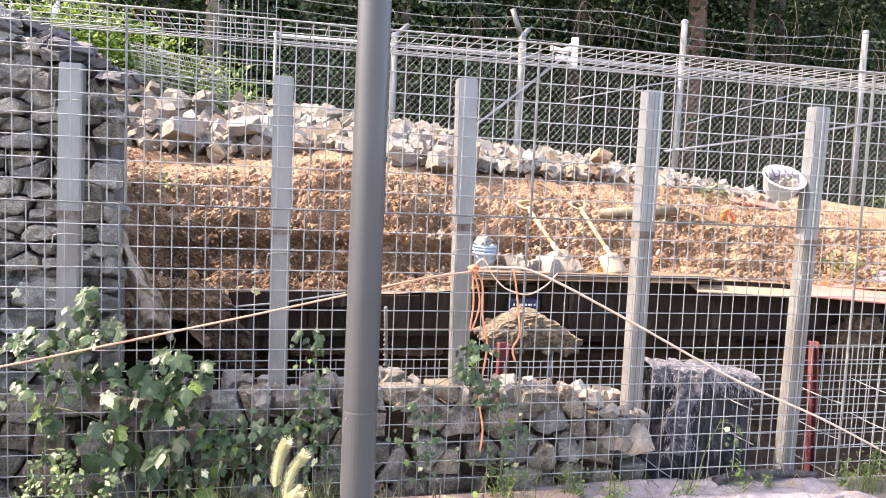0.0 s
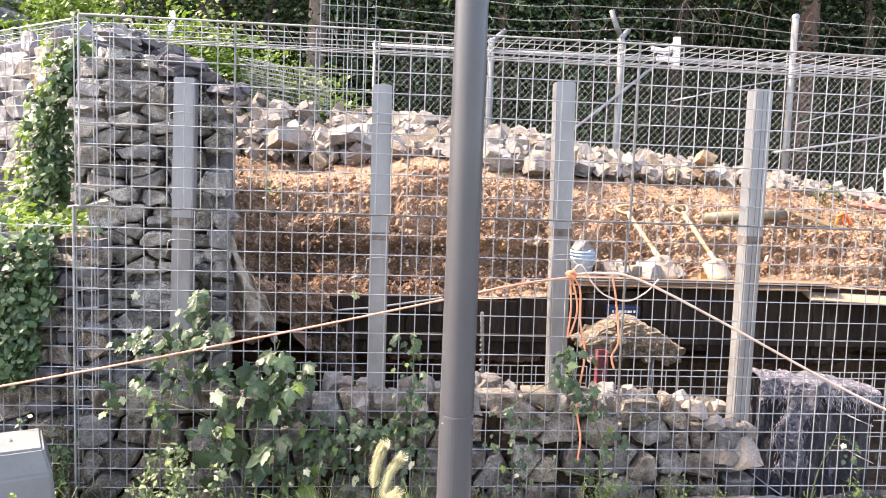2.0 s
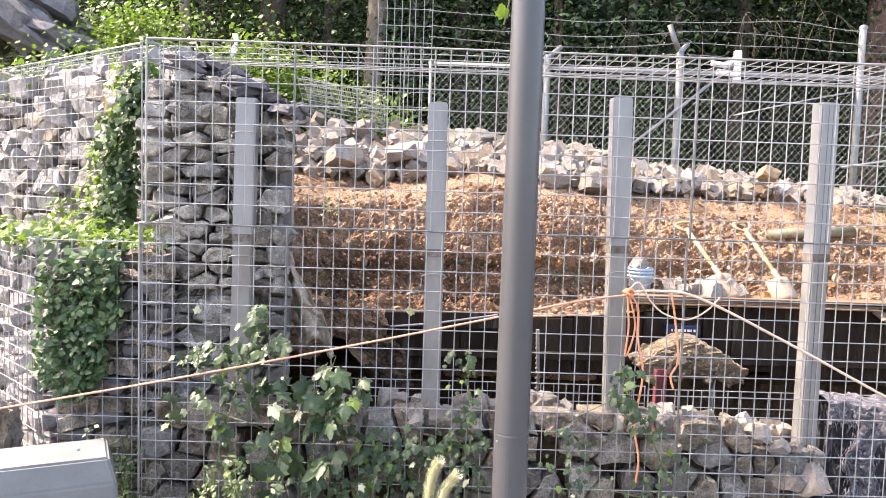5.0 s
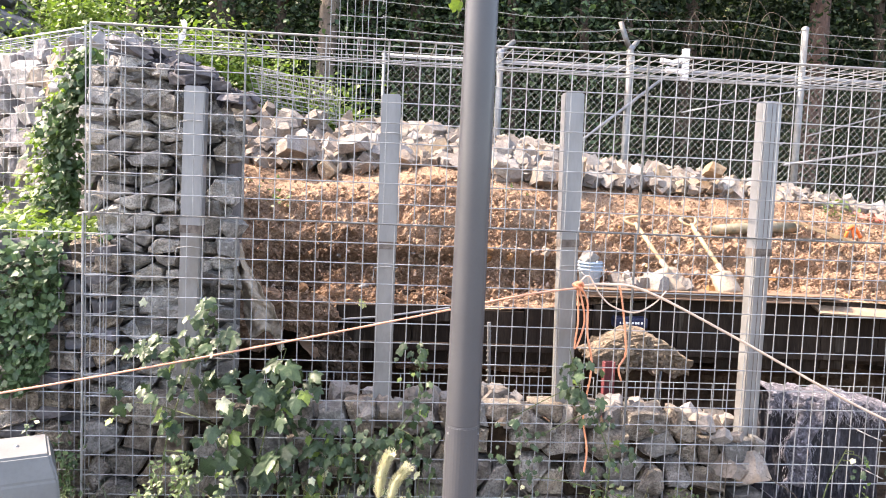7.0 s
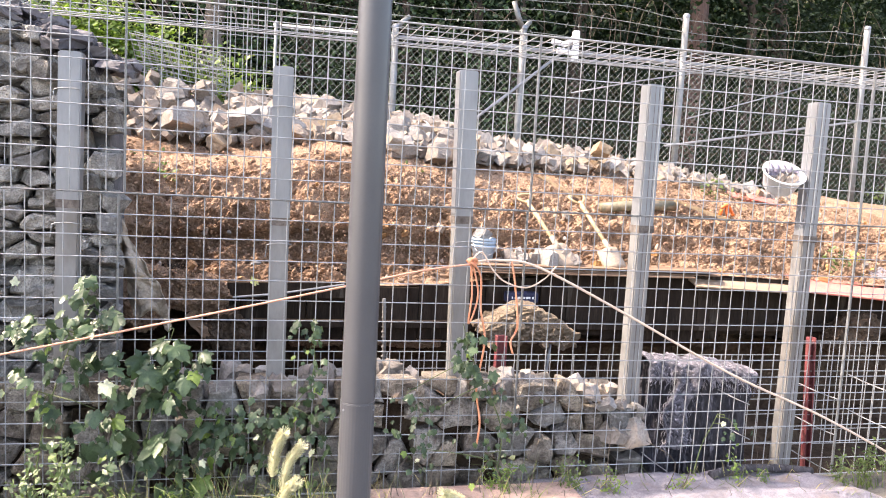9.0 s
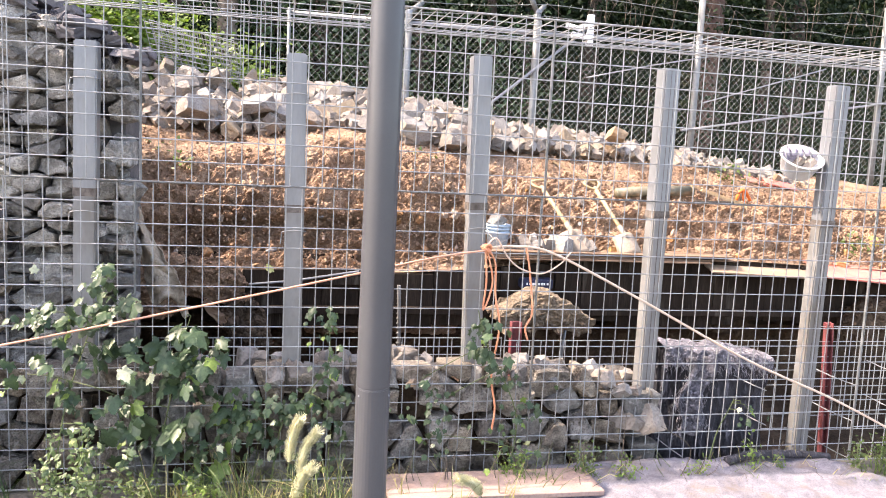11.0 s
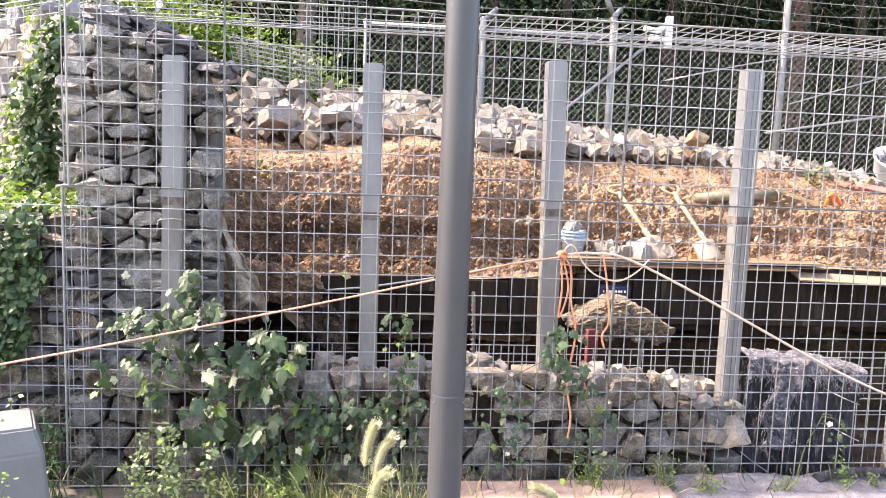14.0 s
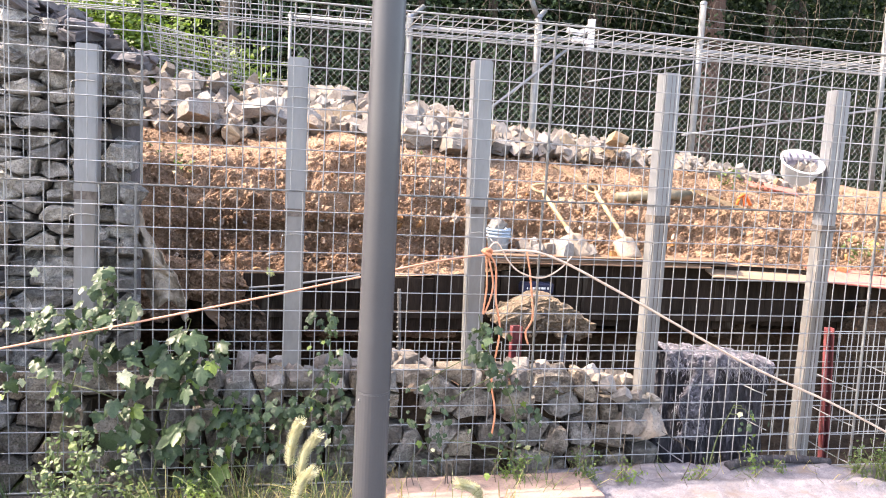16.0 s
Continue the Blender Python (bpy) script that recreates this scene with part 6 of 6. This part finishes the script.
for pool, mt in ((LEAF_BIG, M_VINE), (LEAF_LIME, M_LIME), (LEAF_PALE, M_PAPER)):
    for me in pool:
        me.materials.append(mt)


def vine(label, spine, patches, rng, lime=0.08):
    """A climbing vine: stems along the spine points and lobed leaves in patches (x, z, spread x, spread z, count, size)."""
    o = Vector(spine[0])
    t = thing("vine", label, "vine", "vines on the wire wall", at=o)
    put("stem", Acc().tube([p - o for p in smooth_curve(spine, 6)], 0.0045, 5, 0.002).mesh("stem"), M_STEM, t)
    for x, z, sx, sz, n, size in patches:
        near = min(smooth_curve(spine, 6), key=lambda q: (q.x - x) ** 2 + (q.z - z) ** 2)
        c = Vector((x, 3.52, z))
        put("stem", Acc().tube([p - o for p in smooth_curve([near, near.lerp(c, 0.5) + Vector((0, -0.03, 0.02)), c], 4)], 0.003, 5, 0.0016).mesh("stem"), M_STEM, t)
        for _ in range(n * 2):
            p = Vector((rng.gauss(x, sx * 1.15), 3.53 - abs(rng.gauss(0, 0.07)), rng.gauss(z, sz)))
            s = size * (0.72 + 0.85 * rng.random() ** 1.5)
            nrm = (Vector((rng.gauss(-0.28, 0.5), -0.55, 0.55 + rng.gauss(0, 0.45)))).normalized()
            down = (Vector((rng.gauss(0, 0.5), -0.2, -1)) - nrm * nrm.dot(Vector((0, -0.2, -1)))).normalized()
            side = down.cross(nrm).normalized()
            down = nrm.cross(side)
            mtx = Matrix((side, down, nrm)).transposed().to_4x4()
            mtx = Matrix.Translation(p - o) @ mtx @ Matrix.Diagonal((s, s, s, 1))
            k = rng.random()
            put("leaf", rng.choice(LEAF_LIME if k < lime else (LEAF_PALE if k > 0.985 else LEAF_BIG)), M_VINE, t, m=mtx)


rv = random.Random(91)
vine("leafy climbing vine with broad lobed leaves on the wire mesh", [(-0.60, 3.50, 0.0), (-0.52, 3.52, 0.35), (-0.48, 3.54, 0.60), (-0.42, 3.55, 0.82)],
     [(-0.44, 0.81, 0.03, 0.02, 3, 0.10), (-0.52, 0.73, 0.04, 0.03, 5, 0.12), (-0.46, 0.66, 0.06, 0.04, 8, 0.085), (-0.34, 0.69, 0.035, 0.03, 7, 0.085), (-0.50, 0.57, 0.07, 0.04, 9, 0.085), (-0.36, 0.58, 0.04, 0.05, 6, 0.075), (-0.61, 0.40, 0.015, 0.02, 1, 0.15), (-0.40, 0.46, 0.02, 0.02, 1, 0.13), (-0.50, 0.34, 0.09, 0.06, 9, 0.085), (-0.46, 0.20, 0.07, 0.06, 7, 0.10)], rv, 0.05)
vine("leafy climbing vine spreading over the shaded stones", [(-1.00, 3.50, 0.0), (-0.95, 3.52, 0.4), (-0.85, 3.54, 0.75), (-0.77, 3.55, 1.03)],
     [(-0.77, 0.99, 0.03, 0.05, 8, 0.055), (-0.72, 0.89, 0.05, 0.04, 9, 0.08), (-0.80, 0.86, 0.04, 0.03, 7, 0.065), (-1.02, 0.84, 0.06, 0.025, 10, 0.065), (-0.92, 0.86, 0.04, 0.03, 6, 0.07), (-0.81, 0.68, 0.06, 0.045, 10, 0.08), (-0.95, 0.66, 0.05, 0.04, 5, 0.065), (-0.95, 0.50, 0.03, 0.05, 6, 0.065), (-1.10, 0.56, 0.05, 0.08, 4, 0.06), (-0.72, 0.45, 0.06, 0.05, 7, 0.07), (-0.80, 0.30, 0.10, 0.07, 7, 0.065)], rv, 0.04)
vine("small-leaved creeper over the low stone wall", [(-0.05, 3.50, 0.0), (0.0, 3.54, 0.3), (0.12, 3.55, 0.45), (0.21, 3.56, 0.60), (0.205, 3.58, 0.86)],
     [(0.20, 0.85, 0.03, 0.03, 9, 0.042), (0.19, 0.74, 0.025, 0.05, 7, 0.04), (0.22, 0.60, 0.03, 0.04, 7, 0.045), (0.10, 0.44, 0.07, 0.05, 16, 0.045), (-0.08, 0.38, 0.08, 0.06, 22, 0.05), (-0.18, 0.30, 0.08, 0.06, 18, 0.055), (0.25, 0.36, 0.04, 0.10, 16, 0.045), (0.03, 0.22, 0.10, 0.06, 14, 0.045), (-0.26, 0.42, 0.05, 0.05, 12, 0.06)], rv, 0.05)
vine("thin creeper climbing the mesh beside the rope", [(1.12, 3.52, 0.0), (1.16, 3.54, 0.30), (1.06, 3.56, 0.55), (0.98, 3.57, 0.70), (0.94, 3.58, 0.85)],
     [(0.94, 0.80, 0.04, 0.03, 9, 0.05), (0.98, 0.66, 0.04, 0.03, 9, 0.055), (1.09, 0.55, 0.03, 0.03, 5, 0.05), (1.16, 0.36, 0.05, 0.05, 9, 0.045), (0.78, 0.42, 0.08, 0.06, 9, 0.04), (0.66, 0.52, 0.03, 0.03, 4, 0.05), (0.72, 0.24, 0.06, 0.06, 8, 0.04), (1.10, 0.20, 0.06, 0.06, 9, 0.04)], rv, 0.06)
vine("thin drying creeper on the mesh before the wrapped block", [(2.26, 3.55, 0.02), (2.31, 3.57, 0.19), (2.37, 3.58, 0.30), (2.40, 3.58, 0.37)],
     [(2.40, 0.36, 0.015, 0.015, 1, 0.030), (2.45, 0.33, 0.02, 0.015, 2, 0.032), (2.40, 0.30, 0.02, 0.02, 2, 0.028)], rv, 0.1)
for x, z, s in ((-1.09, 0.985, 0.055),):
    ob = put("caught_leaf", LEAF_PALE[0], M_PAPER, m=Matrix.LocRotScale((x, 3.60, z), Euler((radians(70), 0, radians(20))), (s, s, s)))
    tagged(ob, "bleached dead leaf caught in the wire mesh", "leaf", "dead leaves in the mesh")


ob = put("pale_rag", LEAF_PALE[1].copy(), M_PAPER, m=Matrix.LocRotScale((-0.08, 5.14, 0.76), Euler((radians(75), radians(30), radians(160))), (0.07, 0.09, 0.07)))
tagged(ob, "pale scrap of leaf hanging on the batten", "leaf")


def grass_tuft(x, y, n, h, rng, material, label):
    a = Acc()
    z = land(x, y)
    for _ in range(n):
        w = rng.uniform(0, 6.28)
        l = h * rng.uniform(0.5, 1.1)
        out = l * rng.uniform(0.3, 1.15)
        b = Vector((rng.gauss(0, 0.035), rng.gauss(0, 0.03), 0))
        d = Vector((math.cos(w), math.sin(w), 0))
        s = d.cross(Vector((0, 0, 1))) * rng.uniform(0.0018, 0.0038)
        i = len(a.v)
        for k in range(7):
            u = k / 6
            c = b + d * (out * u ** 1.6) + Vector((0, 0, l * (u - 0.42 * (out / l) * u ** 3)))
            a.v += [c - s * (1 - u * 0.9), c + s * (1 - u * 0.9) + Vector((0, 0, 0.001))]
        for k in range(6):
            a.f.append((i + 2 * k, i + 2 * k + 1, i + 2 * k + 3, i + 2 * k + 2))
    ob = put("grass_tuft", a.mesh("grass_tuft"), material, m=Matrix.Translation((x, y, z)))
    tagged(ob, label, "grass", "grass tufts at the wall foot")


rg = random.Random(101)
for _ in range(50):
    x = rg.choice([rg.uniform(-0.55, 0.35), rg.uniform(-0.8, 0.5), rg.uniform(0.4, 1.4) if rg.random() < 0.3 else rg.uniform(-0.4, 0.3)])
    dry = rg.random() < 0.3
    grass_tuft(x, rg.uniform(3.05, 3.5), rg.randint(7, 15), rg.uniform(0.16, 0.36), rg, M_DRYGRASS if dry else M_GRASS, "dry straw-coloured grass tuft" if dry else "green grass tuft at the foot of the wall")
for _ in range(14):
    grass_tuft(rg.uniform(2.9, 4.2), rg.uniform(3.2, 3.6), rg.randint(8, 16), rg.uniform(0.10, 0.22), rg, M_GRASS, "green grass tuft at the foot of the wall")


def foxtail(x, y, z0, tip, rng):
    t = thing("foxtail", "ripe foxtail grass with a bristly yellow-green plume", "foxtail grass", "foxtails", at=(x, y, land(x, y)))
    top = Vector(tip) - t.location
    c = smooth_curve([Vector((0, 0, 0)), Vector((top.x * 0.15, top.y * 0.2, top.z * 0.45)), Vector((top.x * 0.45, top.y * 0.5, top.z * 0.8)), top], 7)
    put("stalk", Acc().tube(c, 0.0022, 5, 0.0014).mesh("stalk"), M_STEM, t)
    k = next(i for i, p in enumerate(c) if p.z + t.location.z > z0)
    seg = c[k:]
    a = Acc()
    n = len(seg)
    for i in range(n - 1):
        r0, r1 = [0.013 * math.sin(math.pi * min(1, (j + 0.8) / n)) ** 0.5 + 0.001 for j in (i, i + 1)]
        a.tube([seg[i], seg[i + 1]], r0, 8, r1)
    for _ in range(900):
        i = rng.randrange(n - 1)
        p = seg[i].lerp(seg[i + 1], rng.random())
        d = (seg[i + 1] - seg[i]).normalized()
        o = Vector([rng.gauss(0, 1) for _ in range(3)])
        o = (o - d * o.dot(d)).normalized()
        e = (o + d * 1.1).normalized() * rng.uniform(0.016, 0.032)
        a.tube([p + o * 0.008, p + o * 0.008 + e], 0.0007, 3)
    put("plume", a.mesh("plume"), M_PLUME, t, "bristly pale plume")


foxtail(0.02, 3.22, 0.24, (0.075, 3.18, 0.455), rg)
foxtail(0.06, 3.2, 0.20, (0.15, 3.15, 0.405), rg)
foxtail(0.05, 3.1, 0.10, (0.13, 3.05, 0.29), rg)
foxtail(0.92, 3.2, 0.06, (0.78, 3.16, 0.165), rg)


def weed(x, y, h, n, rng, size, material, label):
    z = land(x, y)
    t = thing("weed", label, "weed", "weeds at the wall foot", at=(x, y, z))
    tips = []
    for _ in range(n):
        w = rng.uniform(0, 6.28)
        e = Vector((math.cos(w) * h * 0.35, math.sin(w) * h * 0.2, h * rng.uniform(0.6, 1.05)))
        c = smooth_curve([Vector((0, 0, 0)), e * 0.5 + Vector((0, 0, 0.05 * h)), e], 5)
        put("stem", Acc().tube(c, 0.0024, 4, 0.0012).mesh("stem"), M_TWIG if rng.random() < 0.4 else M_STEM, t)
        tips += c[3:]
    put("foliage", leaves(n * 30, lambda: rng.choice(tips) + Vector([rng.gauss(0, 0.022) for _ in range(3)]), size, rng, (0, -0.5, 0.8), 0.5, 1.9).mesh("foliage"), material, t)


for x, y, h, n, s, m in ((-0.84, 3.28, 0.38, 5, 0.027, M_WEED), (-0.74, 3.25, 0.34, 5, 0.027, M_WEED), (-0.92, 3.2, 0.28, 3, 0.025, M_WEED), (-1.42, 3.52, 0.26, 3, 0.026, M_IVY), (-1.5, 3.7, 0.4, 6, 0.03, M_IVY), (-0.62, 3.3, 0.22, 5, 0.02, M_GRASS), (-0.35, 3.3, 0.18, 5, 0.02, M_LIME),
                         (-1.66, 3.4, 0.5, 6, 0.026, M_IVY), (-1.45, 2.92, 0.34, 5, 0.02, M_LIME),
                         (1.12, 3.45, 0.20, 5, 0.018, M_LIME), (1.52, 3.44, 0.20, 6, 0.018, M_GRASS), (1.72, 3.40, 0.16, 5, 0.016, M_LIME), (2.47, 3.42, 0.24, 2, 0.020, M_LIME), (2.62, 3.44, 0.14, 2, 0.018, M_GRASS),
                         (3.10, 3.44, 0.20, 5, 0.018, M_GRASS), (3.27, 3.46, 0.24, 5, 0.020, M_GRASS), (3.44, 3.42, 0.26, 6, 0.020, M_GRASS), (2.1, 3.4, 0.13, 4, 0.015, M_LIME)):
    weed(x, y, h, n, rg, s * 0.62, m, "low leafy weed on the verge by the wire wall")
for k in range(16):
    x = rg.uniform(-0.9, 2.2)
    h = rg.uniform(0.15, 0.42)
    a = Acc().tube(smooth_curve([(x, 3.42, -0.02), (x + rg.uniform(-0.05, 0.05), 3.40, h * 0.6), (x + rg.uniform(-0.12, 0.12), 3.42, h)], 4), 0.003, 4, 0.0015)
    tagged(put("dry_twig", a.mesh("dry_twig"), M_TWIG), "bare dry twig at the wall foot", "twig", "dry twigs")
t = thing("twig", "leafy twig reaching in beside the lamp post", "twig", at=(0.30, 3.02, 2.42))
put("stem", Acc().tube([(0.05, 0.02, 0.2), (0.0, 0.0, 0.0), (-0.03, 0.0, -0.15)], 0.003, 5).mesh("stem"), M_STEM, t)
for p, s in (((-0.03, -0.01, -0.14), 0.075), ((0.0, 0.0, -0.02), 0.08)):
    put("leaf", LEAF_LIME[1], M_LIME, t, m=Matrix.Translation(p) @ Euler((radians(70), radians(15), radians(170))).to_matrix().to_4x4() @ Matrix.Diagonal((s, s, s, 1)))


# dry litter on the verge
rl = random.Random(123)
for _ in range(90):
    x, y = rl.uniform(0.4, 3.4), rl.uniform(3.25, 3.56)
    w, l = rl.uniform(0, 6.28), rl.uniform(0.03, 0.12)
    z = 0.07 if x > 1.42 else 0.06
    a = Acc().tube([(x, y, z - 0.02), (x + math.cos(w) * l * 0.6, y + math.sin(w) * l * 0.3, z + rl.uniform(0, 0.05)), (x + math.cos(w) * l, y + math.sin(w) * l * 0.5, z + rl.uniform(0, 0.11))], 0.0018, 4, 0.0008)
    tagged(put("dry_twig", a.mesh("dry_twig"), rl.choice((M_TWIG, M_DRYGRASS, M_STEM))), "thin dry stalk on the verge by the mat", "twig", "dry twigs")

for _ in range(5):
    grass_tuft(rl.uniform(-1.75, -1.05), rl.uniform(3.25, 3.75), rl.randint(10, 18), rl.uniform(0.18, 0.36), rl, rl.choice((M_GRASS, M_IVY, M_IVY)), "rank grass tuft beside the utility box")
